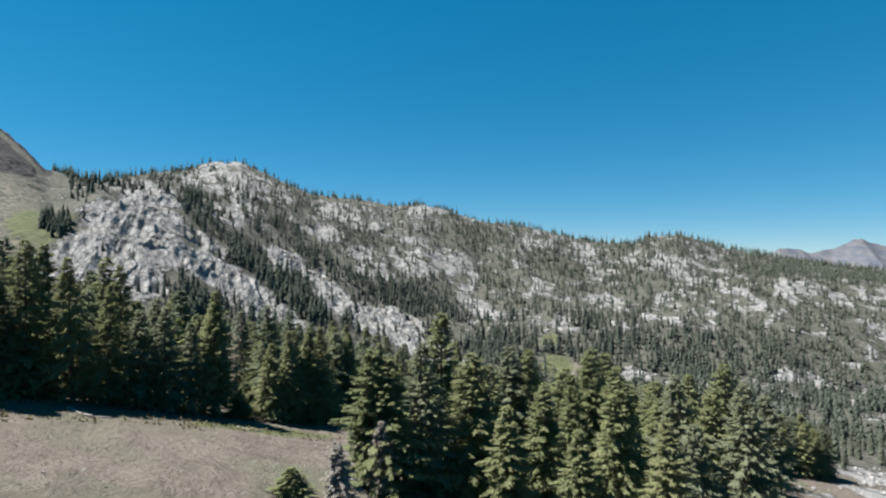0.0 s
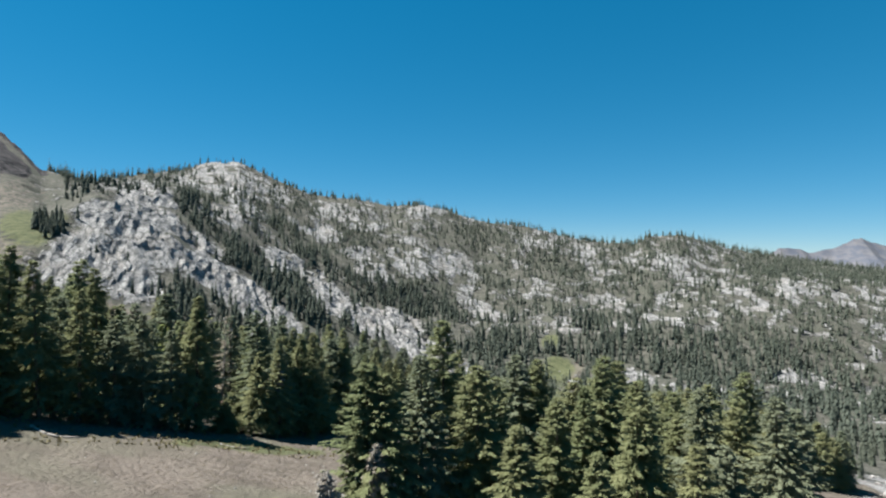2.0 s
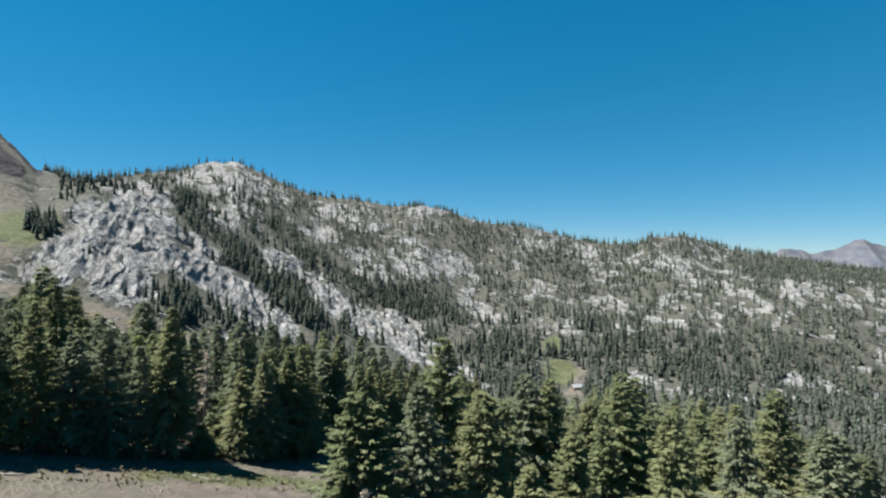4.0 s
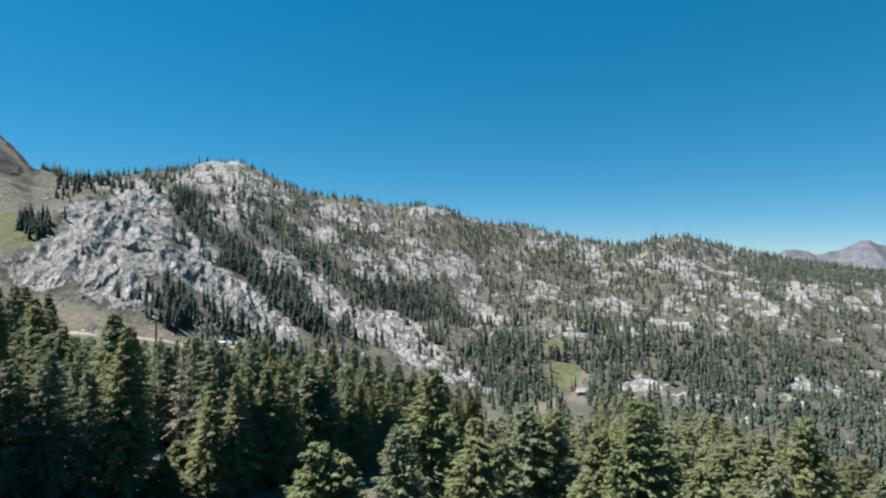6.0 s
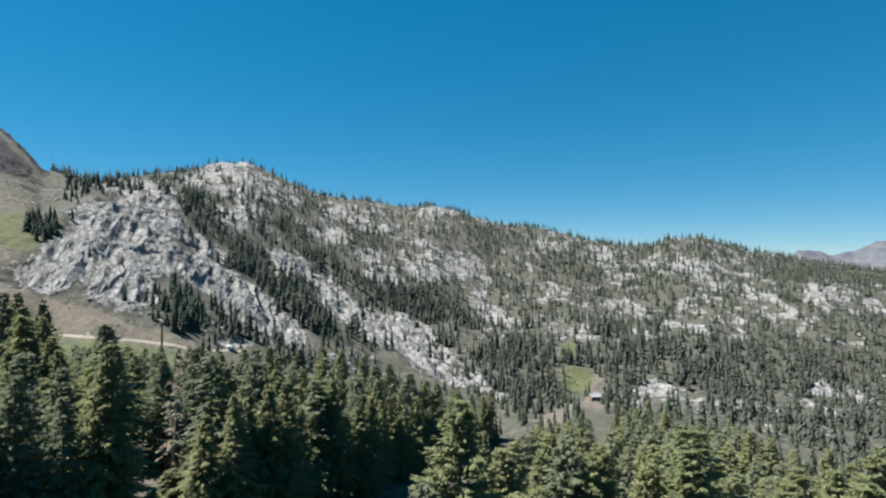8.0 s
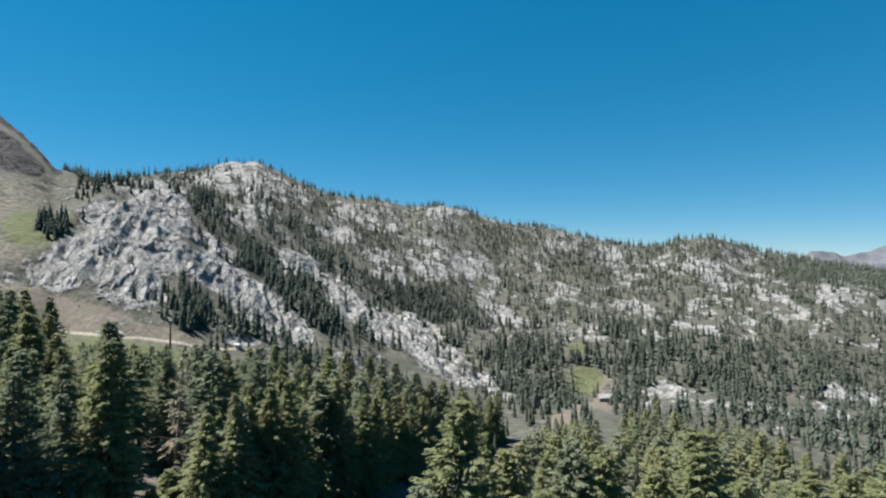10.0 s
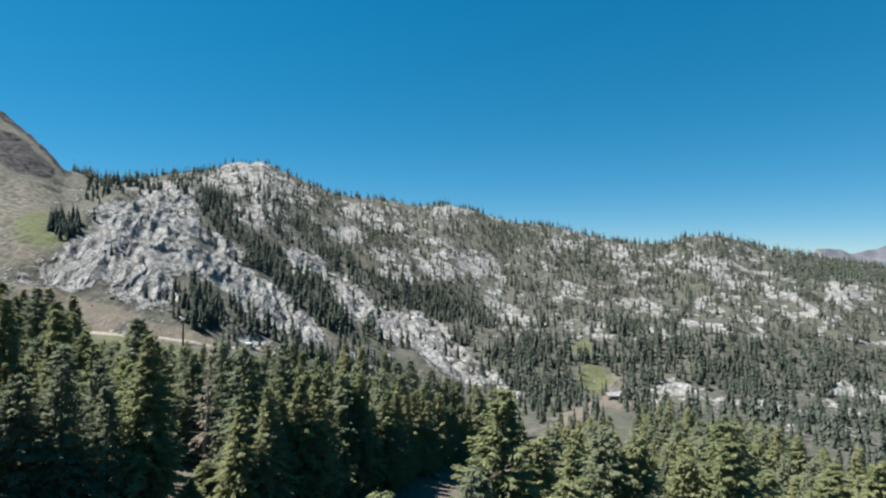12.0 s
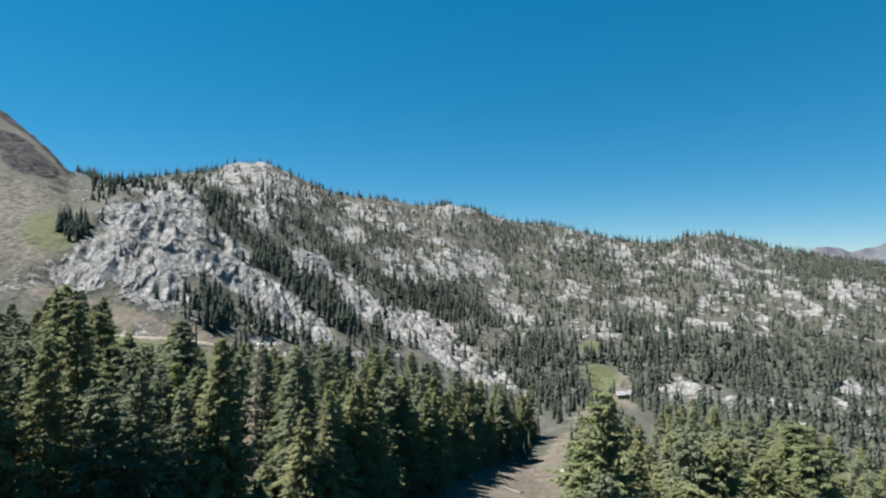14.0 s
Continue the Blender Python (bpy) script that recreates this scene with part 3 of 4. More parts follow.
# tall trees of the wood beside the meadow: x, y, height of the top
TALL = [(-55.7, 102.5, -9.6), (-96, 133, -6.5), (-34.6, 100.6, -15.5), (-29, 128.8, -22.5), (-4.4, 178.5, -38.5), (-62, 112, -11), (-78, 101, -8), (-21, 106, -20),
        (-86, 118, -5.5), (-14, 140, -28), (-70, 92, -8.5), (-28, 90, -17), (-54, 80, -10), (-9, 160, -33), (-3, 190, -40), (6, 205, -46),
        (-101, 131, -8), (-92, 127, -9.5), (-98, 125, -10), (-105, 138, -7), (-88, 133, -12), (-107, 128, -9), (-93, 139, -8.5), (-72, 106, -8.5), (-66, 104, -12), (-77, 110, -7.5),
        (-57, 140, -22.2), (-56, 152, -23.2), (-53, 162, -24.3), (-44, 154, -22.2), (-41, 170, -25.7), (-33, 162, -24.1), (-29, 177, -27.5), (-21, 170, -27.5),
        (-15, 182, -32.6), (-8, 177, -34.6), (0, 190, -40.9), (8, 197, -45.3), (-50, 127, -20.4), (-28, 150, -24.6), (-38, 140, -22.2), (-17, 162, -29.1)]
for x, y, top in TALL:
    plant(EDGE_KINDS, x, y, top - ground_at(x, y), 1.3 if y < 115 else 1.1)
taken = [(x, y) for x, y, h in LEADERS + TALL]
taken += [(-43 + 0.45 * k, 99 - k) for k in range(0, 28, 3)] + [(-51.4, 92), (-49.5, 88), (-47.5, 84)]          # open lane before the half-dead fir
rng = np.random.default_rng(5)


def scatter(n, inside, apart, rng):
    made = []
    for _ in range(n * 60):
        x, y = inside(rng)
        if x is None or any((x - a) ** 2 + (y - b) ** 2 < apart ** 2 for a, b in taken):
            continue
        taken.append((x, y))
        made.append((x, y))
        if len(made) >= n:
            break
    return made


# the wood beside the meadow: its edge runs along the grass and then down the ski run
EDGE_Y = [20, 40, 50, 57, 62, 67, 74, 80, 109, 140, 165, 209, 238, 300]
EDGE_X = [-98, -72, -58, -48, -40, -35, -30, -24, -17, -8, -3, 12, 28, 55]


def left_wood(rng):
    x, y = rng.uniform(-150, 40), rng.uniform(30, 250)
    edge = np.interp(y, EDGE_Y, EDGE_X)
    if x > edge - 3 or x < edge - 100 or y > np.interp(x, [-150, -90, -60, -30, 0, 40], [150, 155, 165, 190, 220, 250]):
        return None, None
    return x, y


def right_wood(rng):
    x, y = rng.uniform(0, 130), rng.uniform(40, 200)
    edge = np.interp(y, [30, 60, 106, 169, 230], [0, 4, 10, 26, 48])
    if x < edge or x > min(22 + 0.52 * y, 26 + 0.48 * y) or (y < 60 and x < 12):
        return None, None
    return x, y


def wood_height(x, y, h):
    """Caps trees in one band of bearings so the basin shows from the camera."""
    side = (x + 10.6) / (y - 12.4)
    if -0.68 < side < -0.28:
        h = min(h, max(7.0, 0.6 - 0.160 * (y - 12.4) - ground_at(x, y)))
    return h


for y in np.arange(40, 230, 2.4):
    x = float(np.interp(y, EDGE_Y, EDGE_X)) - 2.0 + rng.normal(0, 1.2)
    if not any((x - a) ** 2 + (y - b) ** 2 < 6 for a, b in taken):
        taken.append((x, y))
        plant(EDGE_KINDS if y > 56 else NEAR_KINDS, x, y, rng.uniform(14.5, 22), 1.0)
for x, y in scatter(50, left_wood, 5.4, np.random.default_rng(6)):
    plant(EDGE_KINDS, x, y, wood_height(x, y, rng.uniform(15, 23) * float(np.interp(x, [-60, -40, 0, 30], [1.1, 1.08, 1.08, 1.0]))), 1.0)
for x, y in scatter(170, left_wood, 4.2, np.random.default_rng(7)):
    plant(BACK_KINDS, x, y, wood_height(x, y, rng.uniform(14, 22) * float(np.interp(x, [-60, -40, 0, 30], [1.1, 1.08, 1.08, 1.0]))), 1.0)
join_stand("deep_wood", "green firs standing close behind the wood's edge")
for x, y in scatter(140, right_wood, 4.2, np.random.default_rng(8)):
    plant(BACK_KINDS if y > 95 else NEAR_KINDS, x, y, rng.uniform(14, 21) * float(np.interp(y, [100, 160], [1, 0.8])), 1.15)
join_stand("slope_wood", "olive green firs crowding the slope beside the run")
for k in (8, 14, 20, 26):
    plant(EDGE_KINDS, -43 + 0.45 * k + rng.normal(0, 1.2), 99 - k, rng.uniform(5, 7), 1.3)
for k in NEAR_KINDS + EDGE_KINDS + BACK_KINDS:
    for o in (*k.children_recursive, k):
        bpy.data.objects.remove(o)


# dead and dying trees
def dead_tree(name, label, seed, x, y, H, reach, sprigs, lean=0.0, needles=None):
    rng = np.random.default_rng(seed)
    tree = new(name)
    tree.matrix_world = pose(x, y, ground_at(x, y) - 0.3, 0, lean, rng.uniform(-20, 20))
    pts = [(0.25 * math.sin(3 * h) * h, 0.2 * math.cos(4 * h) * h, h * H) for h in np.linspace(0, 1, 9)]
    v, f = tube(pts, [0.016 * H * (1.04 - h) for h in np.linspace(0, 1, 9)], 7)
    new("trunk", leaf_mesh("trunk", v, f, GREY_WOOD, True)).parent = tree
    v, f = limbs(rng, H, 70, reach)
    bare = tagged(new("branches", leaf_mesh("branches", v, f, GREY_WOOD)), "brittle bare grey branches", kind="stuff")
    bare.parent = tree
    if sprigs:
        _, (cv, cf) = conifer_parts(rng, H, reach, bare=0.12, branches=sprigs, sprays=20, ragged=0.6, droop=0.5, size=0.5, slim=0.16)
        new("crown", leaf_mesh("crown", cv, cf, needles or DEAD)).parent = tree
    return tagged(tree, label, "tree")


dead_tree("dead_fir", "half-dead fir with bare grey trunk and thin upper boughs", 31, -43, 99, 21, 4.4, 70, 3)
dead_tree("dead_fir", "grey leafless fir with brittle twigs beside the meadow", 32, -9, 35, 6.6, 2.4, 150, -3)
dead_tree("dead_fir", "tan dried-out small fir beside the green trees", 33, -5.2, 40, 8.6, 2.3, 190, 2)
dead_tree("dead_fir", "bare grey snag leaning at the edge of the wood", 34, -27, 80.5, 12, 1.8, 30, 9)
dead_tree("dead_fir", "grey snag with twisted bare top among the trees", 35, -62, 82, 12, 2.2, 20, 6)
dead_tree("dead_fir", "half-dead fir with pale bare branches among green trees", 36, 47, 84, 19, 3.4, 90, -3, HEMLOCK)
dead_tree("dead_fir", "half-dead fir with pale bare branches among green trees", 37, 22, 74, 20, 3.2, 90, 2, HEMLOCK)


# ---- the far forest: too many trees to count ----
def far_forest(name, xs, ys, hs, kites, rng, label, wide=1.0):
    n = len(xs)
    zs = height(xs, ys)
    f = np.sqrt(rng.uniform(0.0, 1, (n, kites)))         # from the tip down
    f[:, 0] = 0.03
    az = rng.uniform(0, 6.283, (n, kites))
    wid = wide * hs * rng.uniform(0.085, 0.15, n)
    rad = (0.06 + 0.94 * f) * wid[:, None] * rng.uniform(0.55, 1.0, (n, kites))
    z = (zs + hs)[:, None] - f * hs[:, None] * 0.92
    ca, sa = np.cos(az), np.sin(az)
    L = (0.05 + 0.13 * f) * hs[:, None] * rng.uniform(0.8, 1.3, (n, kites))
    W = L * 0.42
    cx, cy = xs[:, None] + ca * rad * 0.6, ys[:, None] + sa * rad * 0.6
    p0 = np.stack([cx - ca * L * .3, cy - sa * L * .3, z + L * 0.75], -1)
    p1 = np.stack([cx - sa * W, cy + ca * W, z - 0.1 * L], -1)
    p2 = np.stack([cx + ca * L * .5, cy + sa * L * .5, z - L * 0.7], -1)
    p3 = np.stack([cx + sa * W, cy - ca * W, z - 0.1 * L], -1)
    return quads_object(name, np.stack([p0, p1, p2, p3], 2).reshape(-1, 3), FAR_NEEDLES, label, "forest")


def quads_object(name, v, material, label, category):
    """Loose four-cornered pieces in one mesh."""
    quads = np.arange(len(v))
    me = bpy.data.meshes.new(name)
    me.vertices.add(len(v))
    me.vertices.foreach_set("co", v.astype(np.float32).ravel())
    me.loops.add(quads.size)
    me.loops.foreach_set("vertex_index", quads.astype(np.int32))
    me.polygons.add(len(quads) // 4)
    me.polygons.foreach_set("loop_start", np.arange(0, quads.size, 4, dtype=np.int32))
    me.update(calc_edges=True)
    me.materials.append(material)
    return tagged(new(name, me), label, category, kind="stuff")


RUN = [(-4, 106), (3, 140), (11, 165), (26, 209), (43, 245), (68, 290), (100, 380), (126, 440), (136, 500)]      # the ski run through the woods


def run_gap(x, y):
    """1 away from the run, 0 on it."""
    cx = np.interp(y, [p[1] for p in RUN], [p[0] for p in RUN])
    return smooth(np.abs(x - cx), 6, 10) + (y > 440)


# Treeless ellipses placed so cabin, slab and pale rocks show from the camera.
SIGHT_CLEARINGS = [(205, 462, 60, 38, 65), (-12, 445, 50, 36, 100), (128, 438, 42, 14, 73), (160, 496, 16, 9, 60), (190, 440, 50, 30, 25), (340, 470, 90, 22, 15), (172, 402, 46, 20, 62), (262, 398, 40, 14, 40)]


def wooded(rng, n, r0, r1):
    th = rng.uniform(-0.84, 0.88, n)
    r = np.sqrt(rng.uniform(r0 * r0, r1 * r1, n))
    x, y = r * np.sin(th), r * np.cos(th)
    rock, grass, soil, lava, wood = cover(x, y)
    clump = smooth(fractal(x, y, 45, 61), -0.35, 0.35)
    high = smooth(r, 620, 760)
    want = np.clip((0.05 + 0.18 * high + 0.12 * smooth(th, -0.15, 0.15) + 0.42 * clump + (0.42 + 0.2 * (th < 0)) * wood) * (1 - (0.94 - 0.3 * high) * rock), 0, 1)
    want = want * (1 - np.clip(grass / 0.7, 0, 1)) * (1 - soil) * (1 - lava)
    low = (th > -0.12) & (r < 430)
    want = np.where(low, (0.16 + 0.30 * clump) * np.clip(run_gap(x, y), 0, 1) * (1 - 0.8 * rock), want)
    want = np.where((th < -0.12) & (r < 330), 0, want)
    # Also a narrow bearing kept free of trees, from the camera to the cabin.
    want = want * (1 - in_patches(x, y, SIGHT_CLEARINGS, 0.15)) * ~((np.abs(th - 0.280) < 0.014) & (r < 472) & (r > 215))
    want = np.where((th < -0.60) & (r > 420), wood, want)
    want = np.where((th < -0.40) & (r < 600) & (r > 330), wood + 0.02 * (1 - soil) * (th > -0.60), want)
    want = want * (1 - 0.55 * smooth(r, 880, 960) * smooth(th, -0.44, -0.40) * (1 - smooth(th, -0.27, -0.22)))       # the bare summit
    keep = rng.uniform(0, 1, n) < want
    rc, _ = along(CREST, np.clip(th, -0.8, 0.83))
    keep &= r < rc + 30
    return x[keep], y[keep]


rng = np.random.default_rng(11)
x, y = wooded(rng, 2000, 190, 330)
far_forest("slope_forest", x, y, rng.uniform(7, 13, len(x)) * np.where(np.arctan2(x, y) < 0.12, 0.75, 1.0), 90, rng, "green conifers on the slope below the ski run")
x, y = wooded(rng, 10500, 330, 720)
tall = rng.uniform(9, 20, len(x)) * np.where((np.arctan2(x, y) < -0.36) & (np.hypot(x, y) < 620), 0.72, 1.0) * np.where((np.hypot(x, y) < 460) & (np.arctan2(x, y) < 0.12) & (np.arctan2(x, y) > -0.2), 0.62, 1.0)
far_forest("valley_forest", x, y, tall, 44, rng, "dark green conifers among granite on the valley side", 1.3)
x, y = wooded(rng, 38000, 720, 1650)
far_forest("ridge_forest", x, y, rng.uniform(8, 18, len(x)), 22, rng, "distant dark conifers on the rocky ridge", 1.5)


def clump(cx, cy, a, b, turn, n, lo, hi, label):
    """A close stand of trees inside an ellipse."""
    d, az = np.sqrt(rng.uniform(0, 1, n)), rng.uniform(0, 6.283, n)
    u, v = a * d * np.cos(az), b * d * np.sin(az)
    c, t = math.cos(radians(turn)), math.sin(radians(turn))
    far_forest("tree_clump", cx + u * c - v * t, cy + u * t + v * c, rng.uniform(lo, hi, n), 80, rng, label, 1.9)


clump(-284, 396, 20, 9, 135, 34, 8, 15, "dark conifer stand between crag and brown slope")
clump(-162, 352, 26, 13, 107, 46, 8, 15, "dark conifer stand at the foot of the granite rib")


# ---- far mountains beyond the ridge ----
def far_mountain(name, line, depth, label):
    """A massif with haze in its colour: crest line of (x, z), falling towards the valley, with gullies."""
    xs = np.linspace(line[0][0], line[-1][0], 160)
    top = np.interp(xs, [p[0] for p in line], [p[1] for p in line])
    rows = []
    for k in range(30):
        f = k / 29
        yy = depth - 900 * f + 0 * xs
        gully = np.abs(fractal(xs, yy * 0.6, 260, 71, 4)) * 120 * f + fractal(xs, yy, 60, 75, 3) * 9
        rows.append(np.stack([xs * (1 - 0.12 * f), yy, top - gully - (top + 360) * f ** 0.8], -1))
    v = np.array(rows).reshape(-1, 3)
    n = len(xs)
    faces = [(i * n + j, i * n + j + 1, (i + 1) * n + j + 1, (i + 1) * n + j) for i in range(29) for j in range(n - 1)]
    return tagged(new(name, leaf_mesh(name, v.tolist(), faces, FAR_HAZE_STONE, True)), label, "backdrop", kind="structure")


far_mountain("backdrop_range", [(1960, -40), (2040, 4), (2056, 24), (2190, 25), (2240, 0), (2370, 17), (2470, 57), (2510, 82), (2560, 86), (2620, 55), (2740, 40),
                                (2900, 30), (3300, -40)], 3000, "distant grey bare mountains with blue haze painted into their colour")


# ---- things in the basin and on the runs ----
def part(name, bm, material, parent, label=""):
    me = bpy.data.meshes.new(name)
    bm.to_mesh(me)
    bm.free()
    me.materials.append(material)
    ob = new(name, me)
    ob.parent = parent
    return tagged(ob, label)


def box(bm, x, y, z, sx, sy, sz, bevel=0.0):
    made = bmesh.ops.create_cube(bm, size=1, matrix=Matrix.Translation((x, y, z)) @ Matrix.Diagonal((sx, sy, sz, 1)))
    if bevel:
        edges = list({e for v in made["verts"] for e in v.link_edges})
        bmesh.ops.bevel(bm, geom=edges, offset=bevel, segments=2, affect="EDGES")


def solid(*boxes, bevel=0.0):
    bm = bmesh.new()
    for b in boxes:
        box(bm, *b, bevel=bevel)
    return bm


def round_bar(r0, r1, length, m=None, sides=12):
    bm = bmesh.new()
    bmesh.ops.create_cone(bm, cap_ends=True, segments=sides, radius1=r0, radius2=r1, depth=length, matrix=m or Matrix.Translation((0, 0, length / 2)))
    return bm


def strip(name, line, width, material, label, category):
    """A graded track laid along the ground."""
    p = np.array(line, float)
    t = np.linspace(0, len(p) - 1, 90)
    x, y = np.interp(t, range(len(p)), p[:, 0]), np.interp(t, range(len(p)), p[:, 1])
    dx, dy = np.gradient(x), np.gradient(y)
    n = np.hypot(dx, dy)
    v, faces = [], []
    wob = 1 + 0.25 * fractal(x, y, 9, 81)
    for off, drop in ((-0.75, -0.5), (-0.5, 0.12), (0, 0.18), (0.5, 0.12), (0.75, -0.5)):
        px, py = x - dy / n * off * width * wob, y + dx / n * off * width * wob
        v.append(np.stack([px, py, height(px, py) + drop], -1))
    v = np.array(v)
    for a in range(4):
        for i in range(len(t) - 1):
            b = a * len(t) + i
            faces.append((b, b + 1, b + 1 + len(t), b + len(t)))
    return tagged(new(name, leaf_mesh(name, v.reshape(-1, 3).tolist(), faces, material, True)), label, category, kind="structure")


strip("road_basin", [(-232, 296), (-208, 300), (-186, 301), (-174, 305), (-161, 310), (-150, 313), (-140, 318), (-128, 330), (-118, 345)], 2.3, DIRT_ROAD,
      "pale graded dirt service road across the grassy basin", "road")

def lift_tower(x, y):
    tower = new("lift_tower")
    tower.matrix_world = pose(x, y, ground_at(x, y), 0, 0, 20)
    part("pole", round_bar(0.55, 0.38, 14.5), STEEL, tower)
    part("footing", round_bar(0.95, 0.85, 0.8, Matrix.Translation((0, 0, 0.2))), GRANITE, tower, "pale concrete footing")
    part("crossarm", solid((0, 0, 14.3, 6.4, 0.45, 0.5), (0, 0, 13.7, 0.9, 0.5, 0.8), bevel=0.06), STEEL, tower)
    for sx in (-2.9, 2.9):
        beam = part("sheave_beam", solid((sx, 0, 14.75, 0.18, 3.2, 0.3), bevel=0.05), STEEL, tower)
        for k in range(4):
            m = Matrix.Translation((sx, -1.2 + 0.8 * k, 15.05)) @ Matrix.Rotation(radians(90), 4, "Y")
            part("sheave", round_bar(0.26, 0.26, 0.14, m), STEEL, beam)
    part("work_platform", solid((0, 0, 15.3, 2.0, 0.7, 0.9), bevel=0.08), WHITE_PAINT, tower, "white box on the tower head")
    ladder = part("ladder", solid((-0.22, 0.62, 7, 0.05, 0.05, 13), (0.22, 0.62, 7, 0.05, 0.05, 13)), STEEL, tower)
    for k in range(26):
        part("rung", solid((0, 0.62, 0.9 + 0.5 * k, 0.44, 0.04, 0.04)), STEEL, ladder)
    return tagged(tower, "dark steel ski lift tower with crossarm in the basin", "lift tower")


lift_tower(-146, 296)


def cabin(name, x, y, w, d, h, turn, roof, label):
    house = new(name)
    house.matrix_world = pose(x, y, ground_at(x, y) - 0.3, 0, 0, turn)
    part("wall", solid((0, 0, h / 2, w, d, h), bevel=0.04), PLANKS if roof is ROOF_METAL else WHITE_PAINT, house)
    bm = bmesh.new()
    rise, e = 0.28 * d, 0.6
    v = [bm.verts.new(c) for c in ((-w / 2 - e, -d / 2 - e, h - 0.2), (w / 2 + e, -d / 2 - e, h - 0.2), (w / 2 + e, 0, h + rise), (-w / 2 - e, 0, h + rise),
                                   (-w / 2 - e, d / 2 + e, h - 0.2), (w / 2 + e, d / 2 + e, h - 0.2))]
    bm.faces.new((v[0], v[1], v[2], v[3]))
    bm.faces.new((v[3], v[2], v[5], v[4]))
    bmesh.ops.solidify(bm, geom=bm.faces[:], thickness=-0.18)
    part("roof", bm, roof, house, "pale sheet-metal roof")
    bm = bmesh.new()
    for sx in (-w / 2 + 0.003, w / 2 - 0.003):
        a, b, c = bm.verts.new((sx, -d / 2, h)), bm.verts.new((sx, d / 2, h)), bm.verts.new((sx, 0, h + rise - 0.15))
        bm.faces.new((a, b, c))
    part("gable", bm, PLANKS, house)
    for k in range(3):
        win = part("window", solid((-w / 2 + w * (k + 0.5) / 3, -d / 2 - 0.03, h * 0.55, w * 0.17, 0.1, h * 0.38)), WHITE_PAINT, house)
        part("pane", solid((-w / 2 + w * (k + 0.5) / 3, -d / 2 - 0.09, h * 0.55, w * 0.14, 0.03, h * 0.32)), DARK_GLASS, win)
    part("door", solid((w / 2 + 0.03, 0, 1.05, 0.08, 1.0, 2.1)), STEEL, house)
    return tagged(house, label, "cabin")


cabin("cabin", 131, 446, 11, 7, 4.2, 12, ROOF_METAL, "small wooden cabin with pale metal roof by the clearing")
cabin("cabin", 155, 490, 7, 5, 3.0, -8, ROOF_METAL, "small shed with pale roof beside the trees")
cabin("ticket_hut", -126, 336, 2.6, 2.2, 2.4, 30, WHITE_PAINT, "tiny white hut beside the dirt road")


# boulders, logs and tufts
def boulders(name, places, label, material):
    verts, faces = [], []
    rng = np.random.default_rng(len(places))
    bm = bmesh.new()
    bmesh.ops.create_icosphere(bm, subdivisions=2, radius=1)
    bv = np.array([v.co[:] for v in bm.verts])
    bf = [tuple(v.index for v in f.verts) for f in bm.faces]
    bm.free()
    zs = height(np.array([p[0] for p in places]), np.array([p[1] for p in places]))
    for (x, y, s), z in zip(places, zs):
        q = bv.copy()
        for _ in range(7):
            n = rng.normal(0, 1, 3)
            n /= np.linalg.norm(n)
            over = np.maximum(q @ n - rng.uniform(0.45, 0.8), 0)
            q = q - over[:, None] * n
        q = q * s * rng.uniform(0.7, 1.3, 3) * (1, 1, 0.75) + (x, y, z + 0.25 * s)
        b0 = len(verts)
        verts += q.tolist()
        faces += [tuple(b0 + i for i in f) for f in bf]
    return tagged(new(name, leaf_mesh(name, verts, faces, material)), label, "boulders", kind="stuff")


rng = np.random.default_rng(3)
places = []
for cx, cy, sx, sy, n, lo, hi in ((-190, 336, 24, 6, 90, 0.3, 1.2), (-150, 350, 25, 10, 60, 0.5, 1.6), (118, 118, 26, 14, 130, 0.3, 1.3),
                                  (85, 96, 18, 10, 50, 0.2, 0.7), (195, 480, 30, 12, 50, 0.8, 2.5), (128, 150, 18, 10, 40, 0.4, 1.2)):
    for _ in range(n):
        places.append((rng.normal(cx, sx), rng.normal(cy, sy), lo + (hi - lo) * rng.uniform() ** 2))
boulders("boulder_field", places, "pale granite boulders and talus on the slopes", GRANITE)
boulders("meadow_stones", [(rng.uniform(-60, -8), rng.uniform(8, 62), rng.uniform(0.06, 0.2)) for _ in range(60)], "small stones on the dry meadow", GRANITE)


def boulder(x, y, size, seed, label):
    rng = np.random.default_rng(seed)
    bm = bmesh.new()
    bmesh.ops.create_icosphere(bm, subdivisions=3, radius=size)
    for _ in range(8):
        n = Vector(rng.normal(0, 1, 3)).normalized()
        cut = size * rng.uniform(0.5, 0.85)
        for v in bm.verts:
            over = v.co.dot(n) - cut
            if over > 0:
                v.co -= n * over
    me = bpy.data.meshes.new("boulder")
    bm.to_mesh(me)
    bm.free()
    me.materials.append(GRANITE)
    ob = new("boulder", me)
    ob.matrix_world = pose(x, y, ground_at(x, y) + 0.3 * size, 0, 0, 40)
    return tagged(ob, label, "boulder")


boulder(-5.5, 141, 1.0, 1, "pale granite boulder at the edge of the run")
boulder(24, 168, 2.1, 2, "pale granite boulder beside the ski run")


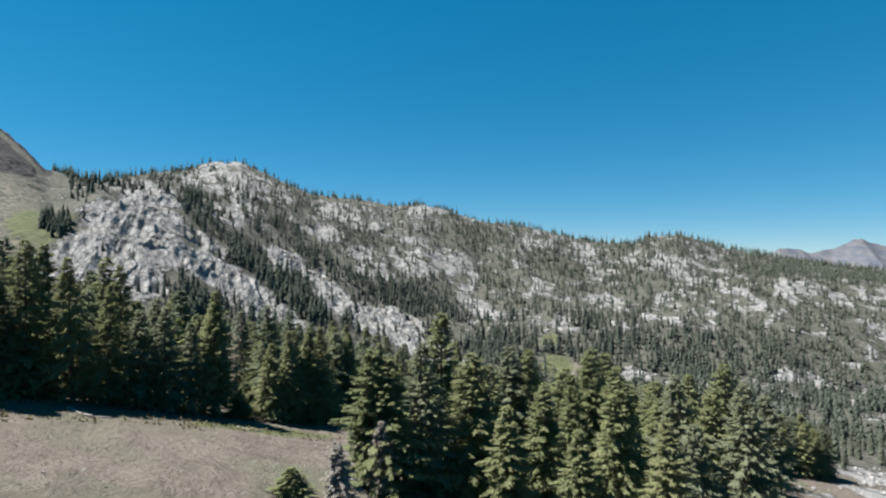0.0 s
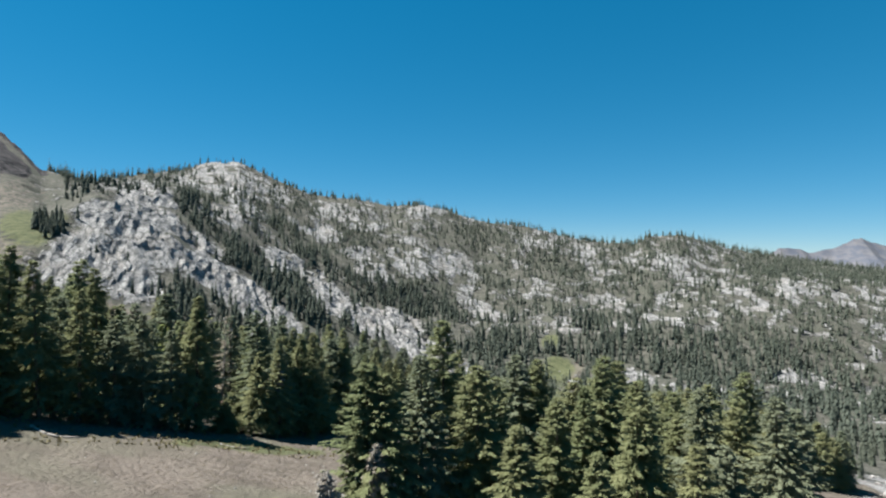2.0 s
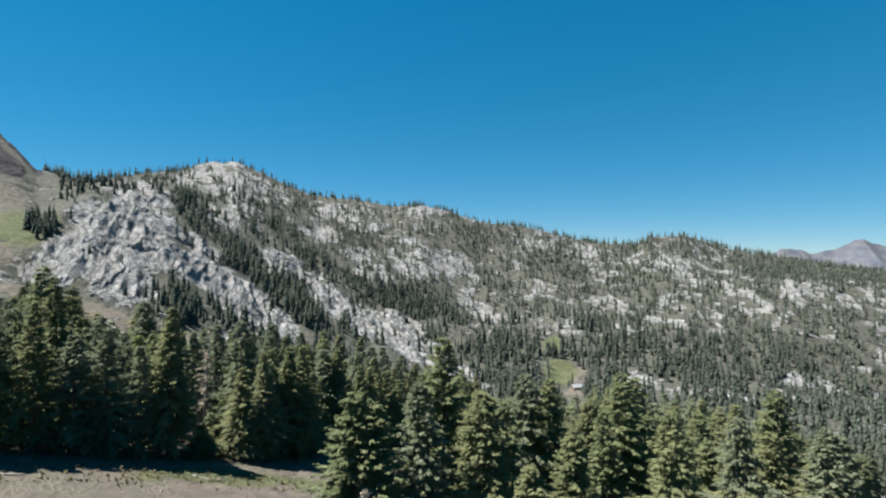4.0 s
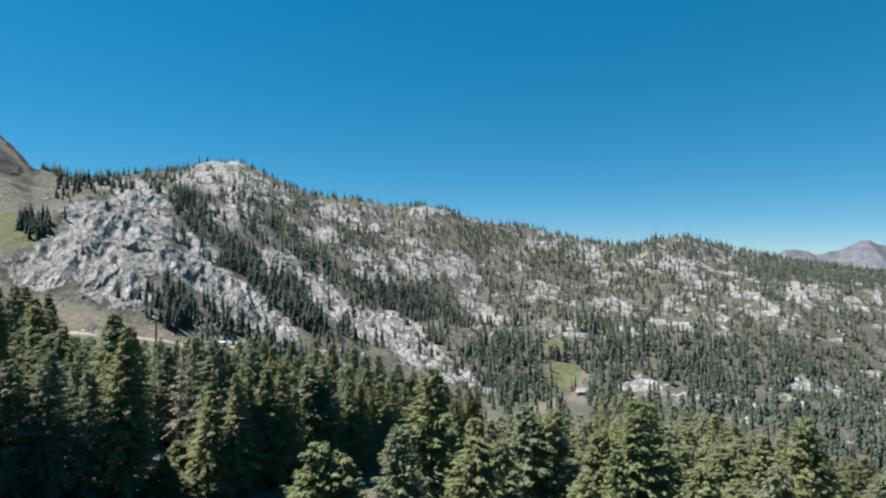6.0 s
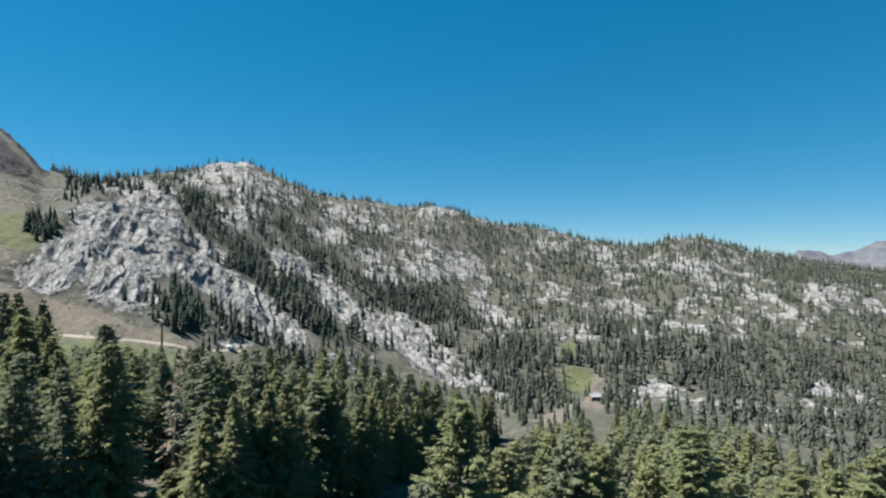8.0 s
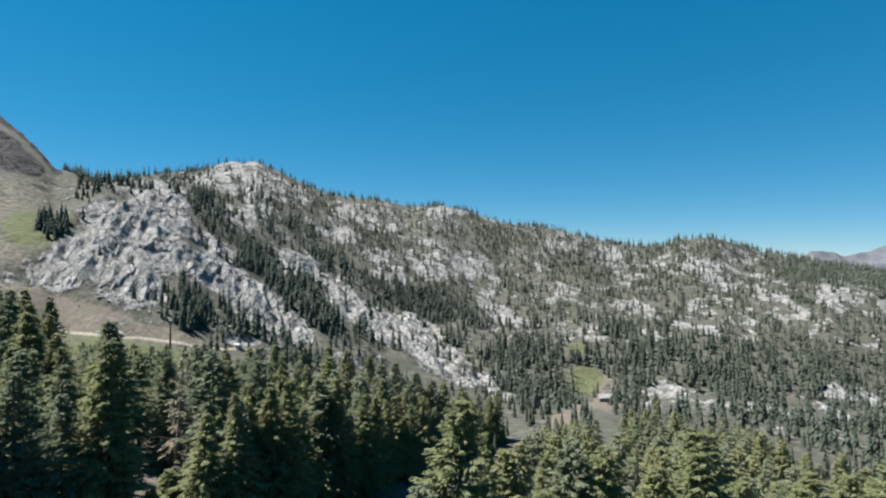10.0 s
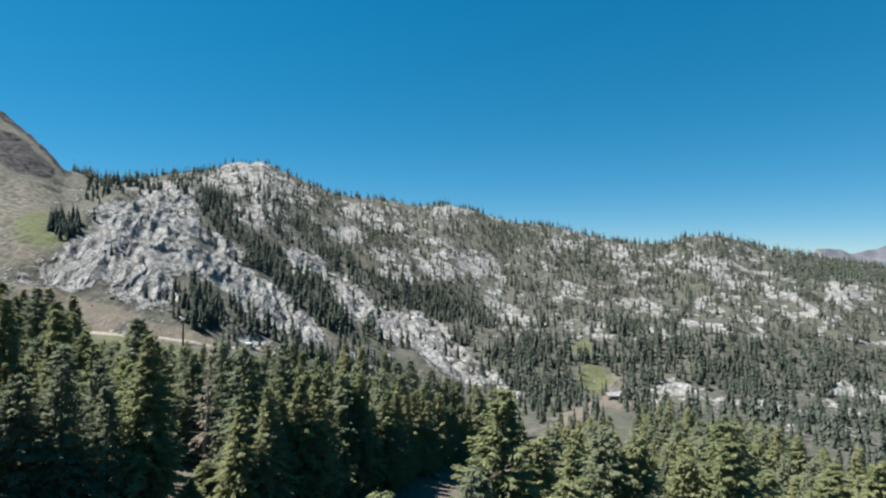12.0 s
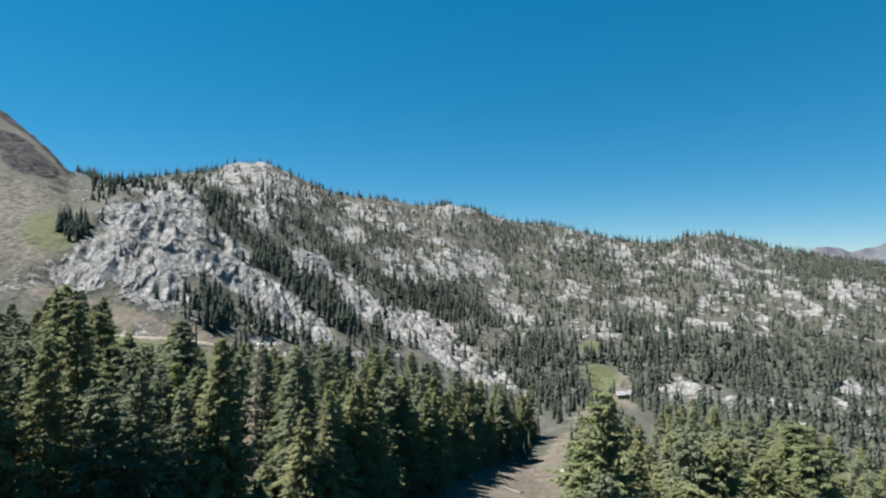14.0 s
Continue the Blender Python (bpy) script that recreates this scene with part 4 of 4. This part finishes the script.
def log(x, y, length, r, turn, seed):
    rng = np.random.default_rng(seed)
    pts = [(0.12 * math.sin(5 * k), 0.1 * math.cos(4 * k), length * (k - 0.5)) for k in np.linspace(0, 1, 8)]
    v, f = tube(pts, [r * (1 - 0.45 * k) for k in np.linspace(0, 1, 8)], 8)
    f += [tuple(range(7, -1, -1)), tuple(range(len(v) - 8, len(v)))]
    ob = new("fallen_log", leaf_mesh("fallen_log", v, f, GREY_WOOD, True))
    a = radians(turn)
    hx, hy = math.cos(a) * length / 2, math.sin(a) * length / 2
    slope = math.degrees(math.atan2(ground_at(x + hx, y + hy) - ground_at(x - hx, y - hy), length))
    ob.matrix_world = pose(x, y, ground_at(x, y) + 0.7 * r, 0, 0, turn) @ pose(0, 0, 0, 0, 90 - slope, 0)
    return tagged(ob, "weathered grey fallen log on the dry meadow", "log")


log(-45, 50.6, 5.5, 0.2, -25, 1)
log(-42.5, 50.2, 3.5, 0.15, 10, 2)
log(-27, 62, 4.0, 0.13, 5, 3)
log(4, 137, 5.5, 0.25, 150, 4)


def tufts(name, n, x0, x1, y0, y1, material, label, size):
    rng = np.random.default_rng(n)
    x, y = rng.uniform(x0, x1, n), rng.uniform(y0, y1, n)
    keep = (fractal(x, y, 7, 91) + 0.5 * rng.normal(0, 1, n) > 0.1) & (x < np.interp(y, EDGE_Y, EDGE_X) + 22)
    x, y = x[keep], y[keep]
    z = height(x, y)
    v = []
    s = size * rng.uniform(0.5, 1.5, len(x))
    for _ in range(6):
        a, lean = rng.uniform(0, 6.28, len(x)), rng.uniform(0.3, 0.9, len(x))
        dx, dy = np.cos(a), np.sin(a)
        p = [(x - dy * s * .25, y + dx * s * .25, z - 0.03), (x + dy * s * .25, y - dx * s * .25, z - 0.03),
             (x + dx * s * lean + dy * s * .1, y + dy * s * lean - dx * s * .1, z + s * .7), (x + dx * s * lean - dy * s * .1, y + dy * s * lean + dx * s * .1, z + s * .75)]
        v.append(np.stack([np.stack(q, -1) for q in p], 1).reshape(-1, 3))
    return quads_object(name, np.concatenate(v), material, label, "grass")


tufts("meadow_tufts", 9000, -75, 12, 4, 70, TUFT, "dry tan grass tufts on the meadow", 0.3)
tufts("run_tufts", 4000, -20, 60, 70, 240, TUFT, "dry grass tufts along the ski run", 0.35)
